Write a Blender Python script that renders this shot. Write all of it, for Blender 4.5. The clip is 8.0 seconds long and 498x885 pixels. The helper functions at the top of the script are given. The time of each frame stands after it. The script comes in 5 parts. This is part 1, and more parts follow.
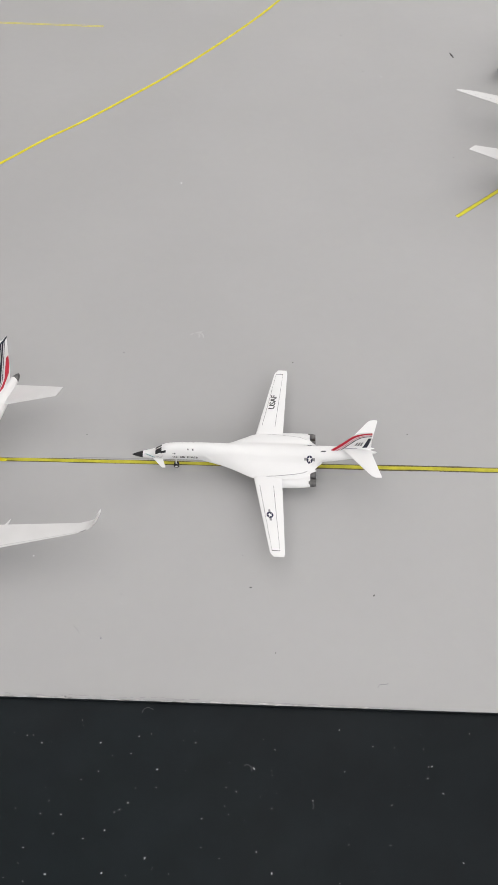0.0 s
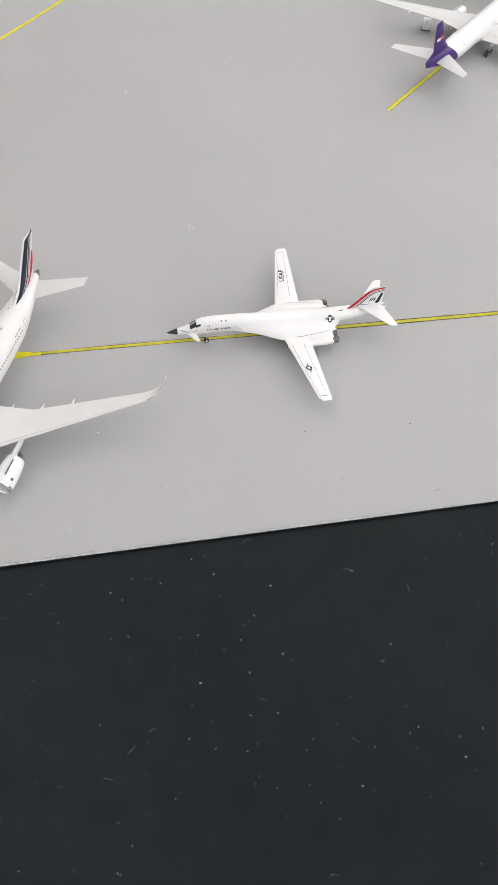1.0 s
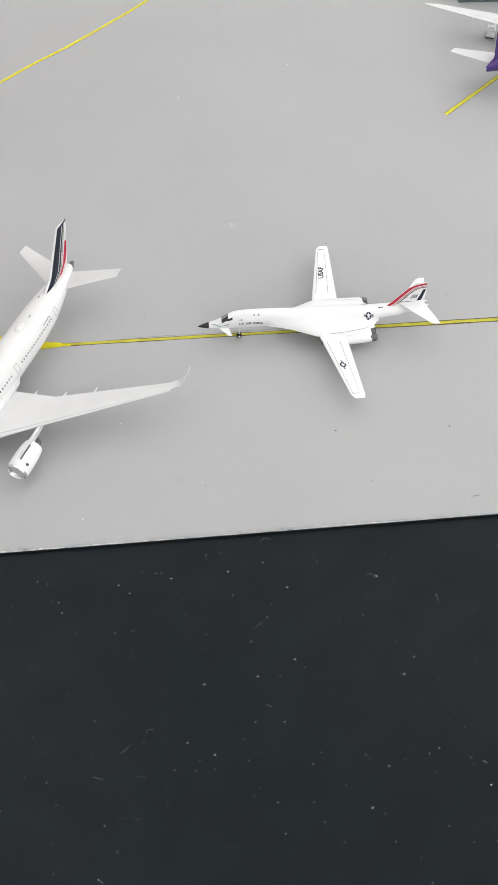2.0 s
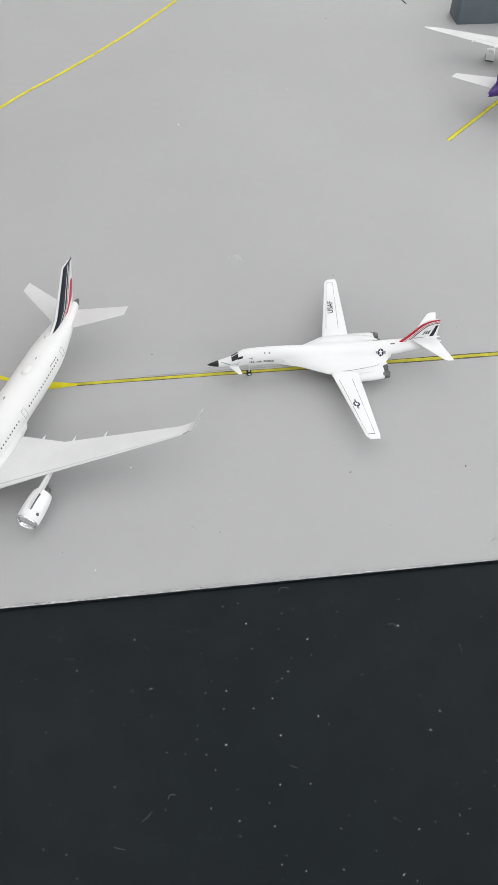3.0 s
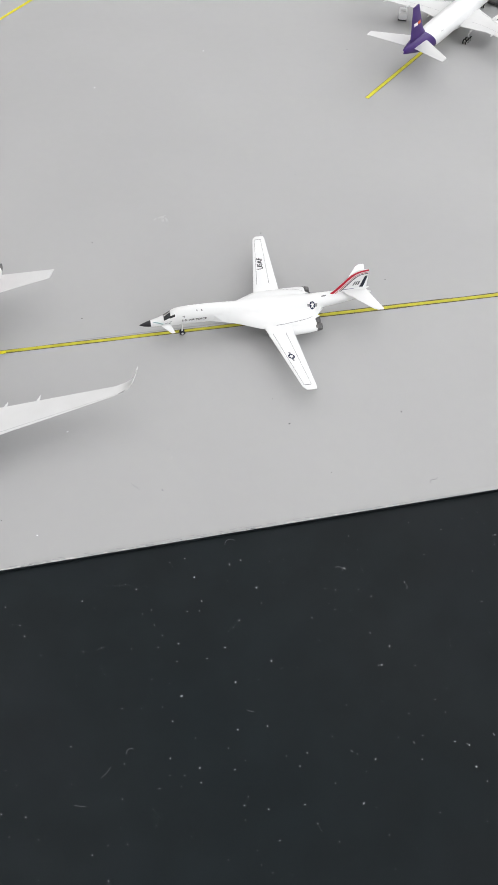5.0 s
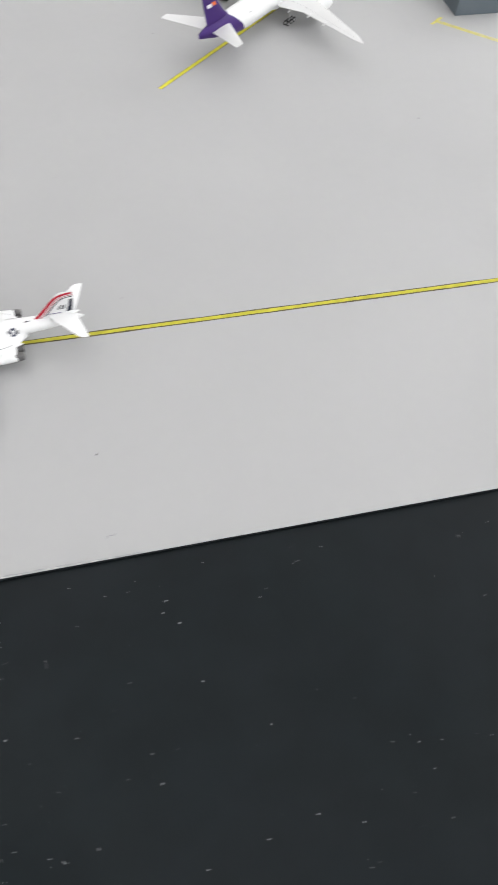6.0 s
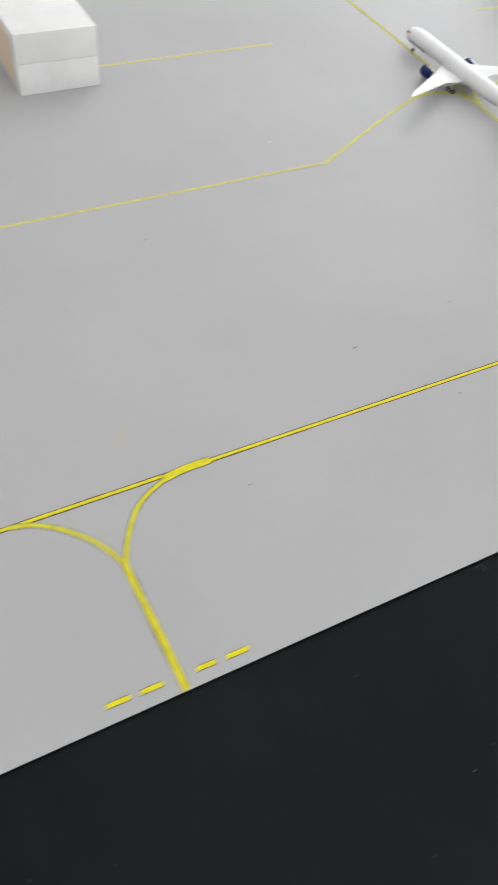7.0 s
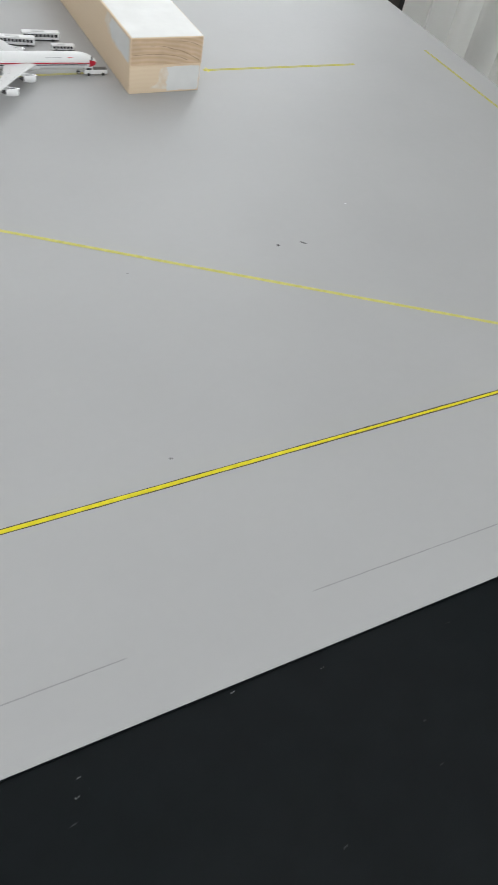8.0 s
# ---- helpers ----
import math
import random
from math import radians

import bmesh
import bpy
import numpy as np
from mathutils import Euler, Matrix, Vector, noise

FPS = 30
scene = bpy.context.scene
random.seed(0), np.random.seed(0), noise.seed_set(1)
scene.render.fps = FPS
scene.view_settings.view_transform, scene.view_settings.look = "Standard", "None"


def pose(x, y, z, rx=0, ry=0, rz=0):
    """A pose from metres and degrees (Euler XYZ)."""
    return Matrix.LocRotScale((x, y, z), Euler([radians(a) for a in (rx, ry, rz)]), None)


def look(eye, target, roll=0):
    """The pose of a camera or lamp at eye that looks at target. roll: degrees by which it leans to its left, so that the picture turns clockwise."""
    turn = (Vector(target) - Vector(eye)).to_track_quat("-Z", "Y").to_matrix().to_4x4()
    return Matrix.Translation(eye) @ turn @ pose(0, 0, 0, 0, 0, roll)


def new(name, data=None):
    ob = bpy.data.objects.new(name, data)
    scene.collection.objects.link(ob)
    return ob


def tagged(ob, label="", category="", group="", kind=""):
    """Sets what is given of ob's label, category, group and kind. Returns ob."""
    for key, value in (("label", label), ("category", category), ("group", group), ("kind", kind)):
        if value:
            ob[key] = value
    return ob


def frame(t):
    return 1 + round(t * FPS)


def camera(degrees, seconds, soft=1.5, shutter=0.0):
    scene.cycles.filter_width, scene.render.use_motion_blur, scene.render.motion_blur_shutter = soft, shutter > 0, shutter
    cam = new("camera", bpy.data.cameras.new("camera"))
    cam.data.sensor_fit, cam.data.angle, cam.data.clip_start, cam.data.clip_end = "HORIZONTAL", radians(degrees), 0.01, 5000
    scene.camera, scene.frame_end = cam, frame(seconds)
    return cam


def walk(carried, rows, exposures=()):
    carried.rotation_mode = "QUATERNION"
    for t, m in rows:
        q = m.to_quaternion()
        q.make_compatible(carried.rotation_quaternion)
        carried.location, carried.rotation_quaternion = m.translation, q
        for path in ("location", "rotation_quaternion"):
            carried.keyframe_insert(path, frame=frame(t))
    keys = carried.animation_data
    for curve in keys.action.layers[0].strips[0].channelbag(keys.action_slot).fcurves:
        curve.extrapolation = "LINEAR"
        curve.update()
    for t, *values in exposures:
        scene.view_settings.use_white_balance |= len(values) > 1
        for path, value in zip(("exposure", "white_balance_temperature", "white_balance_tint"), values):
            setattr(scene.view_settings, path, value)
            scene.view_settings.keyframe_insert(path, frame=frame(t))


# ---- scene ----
import itertools

cam = camera(36.31, 8.0, soft=0.75, shutter=0.12)
PATH = [
    (0, (0.0206, -0.2075, 0.2874), (0.0078, 0.0054, 0.0100), -1.48),
    (0.3, (-0.0094, -0.2049, 0.2822), (0.0005, 0.0027, 0.0006), 0.33),
    (0.5, (-0.0334, -0.2127, 0.2733), (-0.0056, -0.0093, -0.0102), 2.27),
    (0.7, (-0.0525, -0.2320, 0.2732), (-0.0093, -0.0342, -0.0124), 4.19),
    (1, (-0.0730, -0.2574, 0.2831), (-0.0154, -0.0637, -0.0026), 7.27),
    (1.2, (-0.0835, -0.2595, 0.2763), (-0.0236, -0.0613, -0.0059), 10.50),
    (2.3, (-0.0461, -0.2661, 0.2614), (-0.0263, -0.0532, -0.0157), -0.14),
    (2.5, (-0.0492, -0.2607, 0.2627), (-0.0225, -0.0476, -0.0137), 1.21),
    (3, (-0.0620, -0.2468, 0.2660), (-0.0295, -0.0345, -0.0104), 2.29),
    (3.2, (-0.0669, -0.2448, 0.2628), (-0.0340, -0.0250, -0.0203), 2.50),
    (3.3, (-0.0758, -0.2408, 0.2647), (-0.0357, -0.0318, -0.0131), 3.76),
    (3.5, (-0.0744, -0.2406, 0.2617), (-0.0298, -0.0336, -0.0169), 4.30),
    (4, (-0.0672, -0.2431, 0.2591), (-0.0134, -0.0388, -0.0199), 4.95),
    (4.2, (-0.0694, -0.2429, 0.2569), (-0.0106, -0.0395, -0.0219), 5.79),
    (5.3, (-0.0556, -0.2584, 0.2580), (0.0049, -0.0588, -0.0230), 5.33),
    (5.5, (-0.0389, -0.2574, 0.2503), (0.0217, -0.0595, -0.0319), 5.43),
    (5.7, (-0.0163, -0.2506, 0.2377), (0.0441, -0.0534, -0.0450), 5.35),
    (5.8, (0.0047, -0.2446, 0.2380), (0.0628, -0.0477, -0.0455), 4.63),
    (5.9, (0.0342, -0.2396, 0.2451), (0.0946, -0.0402, -0.0485), 4.87),
    (6, (0.0719, -0.2412, 0.2501), (0.1296, -0.0470, -0.0353), 4.42),
    (6.1, (0.1098, -0.2443, 0.2570), (0.1686, -0.0516, -0.0292), 4.34),
    (6.2, (0.1572, -0.2498, 0.2645), (0.2145, -0.0588, -0.0231), 3.94),
    (6.3, (0.2002, -0.2562, 0.2651), (0.2617, -0.0634, -0.0205), 3.86),
    (6.4, (0.2480, -0.2617, 0.2798), (0.3130, -0.0708, -0.0063), 3.71),
    (6.5, (0.3007, -0.2622, 0.2905), (0.3720, -0.0705, 0.0065), 3.81),
    (6.6, (0.3622, -0.2621, 0.2999), (0.4435, -0.0696, 0.0191), 4.37),
    (6.7, (0.4247, -0.2570, 0.3213), (0.5181, -0.0695, 0.0409), 6.03),
    (6.8, (0.5017, -0.2477, 0.3308), (0.6012, -0.0608, 0.0521), 6.11),
    (6.9, (0.5731, -0.2321, 0.3304), (0.6856, -0.0473, 0.0553), 7.94),
    (7, (0.6475, -0.2217, 0.3275), (0.7681, -0.0359, 0.0566), 8.15),
    (7.1, (0.7124, -0.2154, 0.3323), (0.8427, -0.0326, 0.0638), 9.41),
    (7.2, (0.7777, -0.2116, 0.3302), (0.9170, -0.0307, 0.0649), 10.48),
    (7.3, (0.8406, -0.2087, 0.3244), (0.9862, -0.0313, 0.0602), 11.82),
    (7.4, (0.9040, -0.2107, 0.3212), (1.0530, -0.0350, 0.0577), 12.73),
    (7.5, (0.9637, -0.2148, 0.3213), (1.1136, -0.0389, 0.0585), 13.31),
    (7.6, (1.0285, -0.2127, 0.3228), (1.1785, -0.0372, 0.0598), 14.25),
    (7.7, (1.0943, -0.2160, 0.3225), (1.2470, -0.0323, 0.0532), 14.42),
    (7.8, (1.1473, -0.2190, 0.3310), (1.2933, -0.0391, 0.0686), 14.77),
    (7.9, (1.2035, -0.2189, 0.3257), (1.3505, -0.0294, 0.0572), 14.26),
    (8, (1.2639, -0.2153, 0.3201), (1.4030, -0.0289, 0.0586), 14.01),
]
EXPOSURES = [(0.0, -0.08, 6670, 14), (0.5, -0.09, 6660, 14), (1.0, 0.02, 6650, 14), (1.2, 0.11, 6670, 14.5), (2.5, 0.07, 6470, 12), (3.5, -0.05, 6450, 12), (4.2, 0.03, 6450, 12.5), (5.5, 0.10, 6490, 12.5), (6.0, 0.15, 6490, 12.5),
             (6.3, 0.24, 6540, 14), (6.5, 0.15, 6560, 14.5), (6.8, -0.20, 6530, 13), (7.0, -0.32, 6500, 12.5), (7.4, -0.35, 6440, 12), (7.8, -0.42, 6410, 11), (8.0, -0.46, 6380, 10)]
walk(cam, [(t, look(eye, target, roll)) for t, eye, target, roll in PATH], EXPOSURES)

# ---- light: daylight through the wide window behind the table, a bright room around, an added south fill ----
world = bpy.data.worlds.new("world")
scene.world = world
world.use_nodes = True
wn, wl = world.node_tree.nodes, world.node_tree.links
sky = wn.new("ShaderNodeTexSky")
sky.sky_type, sky.sun_disc = "NISHITA", False
sky.sun_elevation, sky.sun_rotation = radians(35), radians(200)
wl.new(sky.outputs[0], wn["Background"].inputs[0])
wn["Background"].inputs[1].default_value = 0.12


def area_lamp(name, m, w, h, watts, colour):
    data = bpy.data.lights.new(name, "AREA")
    data.shape, data.size, data.size_y, data.energy, data.color = "RECTANGLE", w, h, watts, colour
    ob = new(name, data)
    ob.matrix_world = m
    return ob


# room: floor at z = FLOOR, ceiling at z = CEIL
FLOOR, CEIL = -0.75, 1.85
X0, X1, Y0, Y1 = -1.9, 2.75, -2.0, 2.3
area_lamp("window_daylight", look((0.8, Y1 - 0.06, 0.75), (0.7, 0, 0.2)), 3.6, 1.8, 4, (0.95, 0.985, 1.0))
# added fill lamp at the plain south wall, brightens south-facing sides
area_lamp("south_fill", look((0.9, Y0 + 0.06, 0.75), (0.6, 0, 0.25)), 3.6, 1.8, 54, (0.95, 0.985, 1.0))
area_lamp("curtain_daylight", look((2.62, 0.55, 0.75), (1.5, 0.3, 0.1)), 3.0, 1.9, 78, (0.95, 0.985, 1.0))
area_lamp("ceiling_panel", look((0.7, 0.3, CEIL - 0.05), (0.7, 0.3, 0)), 4.2, 3.2, 36, (0.985, 0.995, 1.0))


# ---- materials ----
def node_mat(name, colour, rough=0.5, metal=0.0, spec=0.5, coat=0.0):
    m = bpy.data.materials.new(name)
    m.use_nodes = True
    b = m.node_tree.nodes["Principled BSDF"]
    b.inputs["Base Color"].default_value = (*colour, 1)
    b.inputs["Roughness"].default_value = rough
    b.inputs["Metallic"].default_value = metal
    b.inputs["Specular IOR Level"].default_value = spec
    b.inputs["Coat Weight"].default_value = coat
    return m


def vary(m, a, b, scale, detail=4.0, lo=0.35, hi=0.65, target="Base Color", stretch=(1, 1, 1), seed=0.0):
    """Mix two values by a noise into an input of the surface."""
    n, l = m.node_tree.nodes, m.node_tree.links
    tc = n.new("ShaderNodeTexCoord")
    mp = n.new("ShaderNodeMapping")
    mp.inputs["Scale"].default_value = stretch
    mp.inputs["Location"].default_value = (seed, seed * 0.7, seed * 1.3)
    nz = n.new("ShaderNodeTexNoise")
    nz.inputs["Scale"].default_value, nz.inputs["Detail"].default_value = scale, detail
    rp = n.new("ShaderNodeMapRange")
    rp.inputs["From Min"].default_value, rp.inputs["From Max"].default_value = lo, hi
    l.new(tc.outputs["Object"], mp.inputs[0])
    l.new(mp.outputs[0], nz.inputs["Vector"])
    l.new(nz.outputs["Fac"], rp.inputs["Value"])
    s = n["Principled BSDF"].inputs[target]
    if target == "Base Color":
        mx = n.new("ShaderNodeMix")
        mx.data_type = "RGBA"
        mx.inputs["A"].default_value, mx.inputs["B"].default_value = (*a, 1), (*b, 1)
        l.new(rp.outputs[0], mx.inputs["Factor"])
        if s.links:
            prev = s.links[0].from_socket
            mx2 = n.new("ShaderNodeMix")
            mx2.data_type, mx2.blend_type = "RGBA", "MULTIPLY"
            mx2.inputs["Factor"].default_value = 1
            l.new(prev, mx2.inputs["A"])
            l.new(mx.outputs["Result"], mx2.inputs["B"])
            l.new(mx2.outputs["Result"], s)
        else:
            l.new(mx.outputs["Result"], s)
    else:
        rp.inputs["To Min"].default_value, rp.inputs["To Max"].default_value = a, b
        l.new(rp.outputs[0], s)
    return m


def bump(m, scale, strength, distance, detail=3.0, stretch=(1, 1, 1)):
    n, l = m.node_tree.nodes, m.node_tree.links
    tc = n.new("ShaderNodeTexCoord")
    mp = n.new("ShaderNodeMapping")
    mp.inputs["Scale"].default_value = stretch
    nz = n.new("ShaderNodeTexNoise")
    nz.inputs["Scale"].default_value, nz.inputs["Detail"].default_value = scale, detail
    bp = n.new("ShaderNodeBump")
    bp.inputs["Strength"].default_value, bp.inputs["Distance"].default_value = strength, distance
    l.new(tc.outputs["Object"], mp.inputs[0])
    l.new(mp.outputs[0], nz.inputs["Vector"])
    l.new(nz.outputs["Fac"], bp.inputs["Height"])
    l.new(bp.outputs[0], n["Principled BSDF"].inputs["Normal"])
    return m


M = {}
M["board"] = bump(vary(vary(node_mat("grey_board_paint", (0.4, 0.4, 0.4), 0.55, spec=0.3), (0.392, 0.391, 0.390), (0.412, 0.411, 0.410), 7, 4),
                       (0.99, 0.99, 0.99), (1, 1, 1), 160, 3), 900, 0.02, 0.0002)
M["board_edge"] = vary(node_mat("raw_board_edge", (0.5, 0.5, 0.48), 0.9), (0.34, 0.335, 0.33), (0.64, 0.63, 0.61), 420)
M["black"] = bump(vary(vary(vary(node_mat("black_runway_sheet", (0.02, 0.02, 0.02), 0.5, spec=0.1), (0.0038, 0.0057, 0.0068), (0.0064, 0.0080, 0.0090), 6, 5),
                  (0.9, 0.9, 0.9), (1.12, 1.12, 1.12), 55, 5), 0.42, 0.56, 14, target="Roughness"), 1400, 0.1, 0.0003)
M["yellow"] = vary(node_mat("yellow_line_paint", (0.7, 0.6, 0.05), 0.55, spec=0.2), (0.60, 0.53, 0.012), (0.74, 0.66, 0.022), 180, 4)
M["yellow_dull"] = vary(node_mat("olive_yellow_line_paint", (0.5, 0.48, 0.02), 0.6, spec=0.2), (0.40, 0.37, 0.035), (0.54, 0.50, 0.05), 150, 5)
M["yellow_worn"] = vary(node_mat("worn_yellow_line_paint", (0.7, 0.6, 0.05), 0.6, spec=0.2), (0.57, 0.53, 0.03), (0.68, 0.63, 0.05), 200, 5)
M["yellow_pale"] = vary(node_mat("faded_yellow_line_paint", (0.7, 0.6, 0.2), 0.6), (0.55, 0.5, 0.12), (0.68, 0.62, 0.15), 330, 5)
M["line_black"] = vary(node_mat("black_line_border", (0.03, 0.03, 0.02), 0.6), (0.045, 0.035, 0.010), (0.14, 0.11, 0.034), 330, 4)
M["line_olive"] = vary(node_mat("olive_line_border", (0.2, 0.18, 0.06), 0.6), (0.10, 0.085, 0.02), (0.28, 0.25, 0.08), 240, 4)
M["white"] = vary(node_mat("white_model_enamel", (0.8, 0.8, 0.8), 0.28, spec=0.45), (0.76, 0.763, 0.765), (0.795, 0.795, 0.795), 60)
M["bomber_white"] = vary(node_mat("bright_white_model_enamel", (0.84, 0.84, 0.84), 0.3, spec=0.45), (0.77, 0.773, 0.774), (0.80, 0.80, 0.798), 60)
M["cool_white"] = vary(node_mat("cool_white_model_enamel", (0.66, 0.67, 0.68), 0.33, spec=0.4), (0.635, 0.645, 0.66), (0.67, 0.68, 0.695), 60)
M["off_white"] = vary(node_mat("soft_white_model_enamel", (0.7, 0.7, 0.69), 0.33, spec=0.4), (0.68, 0.675, 0.667), (0.715, 0.711, 0.703), 60)
M["wing_grey"] = vary(node_mat("pale_grey_model_enamel", (0.7, 0.7, 0.7), 0.32, spec=0.45), (0.605, 0.604, 0.60), (0.645, 0.643, 0.64), 70)
M["silver"] = node_mat("polished_metal_lip", (0.75, 0.75, 0.76), 0.25, metal=1.0)
M["dark_metal"] = vary(node_mat("dark_exhaust_metal", (0.1, 0.1, 0.1), 0.45, metal=0.6), (0.07, 0.07, 0.075), (0.16, 0.155, 0.15), 500)
M["black_paint"] = node_mat("black_model_paint", (0.015, 0.015, 0.017), 0.4)
M["tyre"] = node_mat("black_tyre", (0.02, 0.02, 0.02), 0.7)
M["glass"] = node_mat("dark_cockpit_glass", (0.03, 0.032, 0.035), 0.12, spec=0.6)
M["line_soft"] = node_mat("soft_grey_panel_line", (0.45, 0.45, 0.45), 0.6)
M["yellow_far"] = vary(node_mat("thin_faded_yellow_paint", (0.6, 0.57, 0.2), 0.6, spec=0.2), (0.52, 0.495, 0.13), (0.62, 0.59, 0.17), 240, 5)
M["line_grey"] = node_mat("grey_panel_line", (0.25, 0.25, 0.26), 0.6)
M["panel_dark"] = node_mat("dark_panel_line", (0.1, 0.1, 0.11), 0.6)
M["red"] = node_mat("red_livery_paint", (0.64, 0.012, 0.03), 0.45, spec=0.2)
M["red_deep"] = node_mat("crimson_livery_paint", (0.48, 0.018, 0.04), 0.45, spec=0.2)
M["midnight"] = node_mat("blue_black_livery_paint", (0.007, 0.012, 0.026), 0.4, spec=0.25)
M["navy"] = node_mat("navy_livery_paint", (0.009, 0.014, 0.05), 0.45, spec=0.2)
M["blue_dark"] = node_mat("deep_blue_livery_paint", (0.007, 0.018, 0.085), 0.5, spec=0.2)
M["purple"] = node_mat("purple_livery_paint", (0.052, 0.022, 0.14), 0.45, spec=0.2)
M["orange"] = node_mat("orange_livery_paint", (0.75, 0.14, 0.03), 0.45, spec=0.2)
M["teal_pale"] = node_mat("pale_teal_paint", (0.52, 0.68, 0.68), 0.4)
M["dome_grey"] = node_mat("mid_grey_paint", (0.3, 0.3, 0.31), 0.5)
M["block_grey"] = bump(vary(node_mat("slate_painted_block", (0.1, 0.12, 0.14), 0.6), (0.1, 0.125, 0.145), (0.125, 0.15, 0.17), 40), 300, 0.2, 0.0005)
M["block_white"] = bump(vary(node_mat("white_painted_wood", (0.8, 0.8, 0.78), 0.55), (0.73, 0.73, 0.715), (0.78, 0.78, 0.765), 50), 200, 0.25, 0.0006, stretch=(8, 1, 8))
M["rubber_grey"] = node_mat("grey_smudge", (0.3, 0.3, 0.3), 0.7)
M["plaster"] = bump(vary(node_mat("white_wall_paint", (0.8, 0.8, 0.78), 0.8), (0.76, 0.755, 0.74), (0.8, 0.795, 0.785), 3), 120, 0.15, 0.002)
M["ceiling"] = vary(node_mat("white_ceiling_paint", (0.8, 0.8, 0.8), 0.9), (0.78, 0.78, 0.77), (0.82, 0.82, 0.81), 2)
M["floor"] = vary(node_mat("oak_floor", (0.3, 0.2, 0.12), 0.5), (0.38, 0.33, 0.27), (0.47, 0.41, 0.34), 6, stretch=(1, 12, 1))
M["curtain"] = vary(node_mat("pale_curtain_cloth", (0.7, 0.7, 0.67), 0.9), (0.77, 0.77, 0.755), (0.82, 0.82, 0.805), 9, stretch=(2, 2, 0.4))
cn, cl = M["curtain"].node_tree.nodes, M["curtain"].node_tree.links
glow, blend = cn.new("ShaderNodeBsdfTranslucent"), cn.new("ShaderNodeMixShader")
glow.inputs["Color"].default_value = (0.8, 0.8, 0.78, 1)
blend.inputs[0].default_value = 0.45
cl.new(cn["Principled BSDF"].outputs[0], blend.inputs[1])
cl.new(glow.outputs[0], blend.inputs[2])
cl.new(blend.outputs[0], cn["Material Output"].inputs["Surface"])
M["dust_white"] = node_mat("white_dust", (0.78, 0.79, 0.80), 0.9)
M["fleck_dark"] = node_mat("dark_fleck", (0.05, 0.045, 0.045), 0.8)
M["dust_grey"] = node_mat("grey_dust", (0.12, 0.125, 0.13), 0.9)
M["smudge"] = vary(node_mat("rubbed_grey", (0.25, 0.25, 0.26), 0.7), (0.15, 0.15, 0.155), (0.27, 0.27, 0.275), 400)
M["smudge_faint"] = node_mat("faint_rubbed_grey", (0.32, 0.32, 0.325), 0.7)
M["smudge_pale"] = node_mat("pale_rubbed_spot", (0.43, 0.43, 0.43), 0.7)
M["yellow_stain"] = node_mat("yellowish_stain", (0.43, 0.41, 0.27), 0.6)
M["haze"] = vary(node_mat("chalky_smear", (0.1, 0.1, 0.1), 0.8), (0.018, 0.020, 0.022), (0.12, 0.122, 0.126), 420, 6)


def painted_sheen(m, x0, x1, gain):
    """Reflected light put into the base colour: lightens one stretch of the sheet, thinning out from x0 to x1."""
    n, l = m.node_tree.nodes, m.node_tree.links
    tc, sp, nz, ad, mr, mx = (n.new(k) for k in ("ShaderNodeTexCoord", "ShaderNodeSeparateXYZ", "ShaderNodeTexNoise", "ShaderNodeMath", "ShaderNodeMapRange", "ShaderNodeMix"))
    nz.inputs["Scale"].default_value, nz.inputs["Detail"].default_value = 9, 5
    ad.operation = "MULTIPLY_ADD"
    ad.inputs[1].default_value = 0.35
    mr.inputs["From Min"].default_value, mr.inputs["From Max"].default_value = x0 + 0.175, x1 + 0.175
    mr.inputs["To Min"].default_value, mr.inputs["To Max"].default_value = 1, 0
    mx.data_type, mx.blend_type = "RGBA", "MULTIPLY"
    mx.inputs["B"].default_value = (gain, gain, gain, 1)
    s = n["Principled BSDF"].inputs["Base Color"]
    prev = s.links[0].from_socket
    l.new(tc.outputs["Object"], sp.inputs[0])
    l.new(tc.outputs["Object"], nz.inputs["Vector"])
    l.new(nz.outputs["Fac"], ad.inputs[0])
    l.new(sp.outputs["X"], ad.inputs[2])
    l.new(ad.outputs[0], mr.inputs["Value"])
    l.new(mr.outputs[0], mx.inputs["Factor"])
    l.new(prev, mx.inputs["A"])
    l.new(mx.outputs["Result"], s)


# reflection painted into the sheet's colour on the left, two overlapping fades
painted_sheen(M["black"], 0.25, 0.55, 1.58)
painted_sheen(M["black"], -0.12, 0.10, 1.25)


def wood_material(name, a, b):
    m = node_mat(name, (0.6, 0.45, 0.28), 0.55, spec=0.3)
    n, l = m.node_tree.nodes, m.node_tree.links
    tc = n.new("ShaderNodeTexCoord")
    mp = n.new("ShaderNodeMapping")
    mp.inputs["Location"].default_value = (0.02, 0.0, 0.13)
    mp.inputs["Scale"].default_value = (1, 0.04, 1)
    wv = n.new("ShaderNodeTexWave")
    wv.wave_type, wv.rings_direction = "RINGS", "Y"
    wv.inputs["Scale"].default_value, wv.inputs["Distortion"].default_value = 85, 3.0
    wv.inputs["Detail"].default_value, wv.inputs["Detail Scale"].default_value = 2, 0.8
    rp = n.new("ShaderNodeValToRGB")
    rp.color_ramp.elements[0].color, rp.color_ramp.elements[1].color = (*a, 1), (*b, 1)
    l.new(tc.outputs["Object"], mp.inputs[0])
    l.new(mp.outputs[0], wv.inputs["Vector"])
    l.new(wv.outputs["Fac"], rp.inputs[0])
    l.new(rp.outputs[0], n["Principled BSDF"].inputs["Base Color"])
    return m


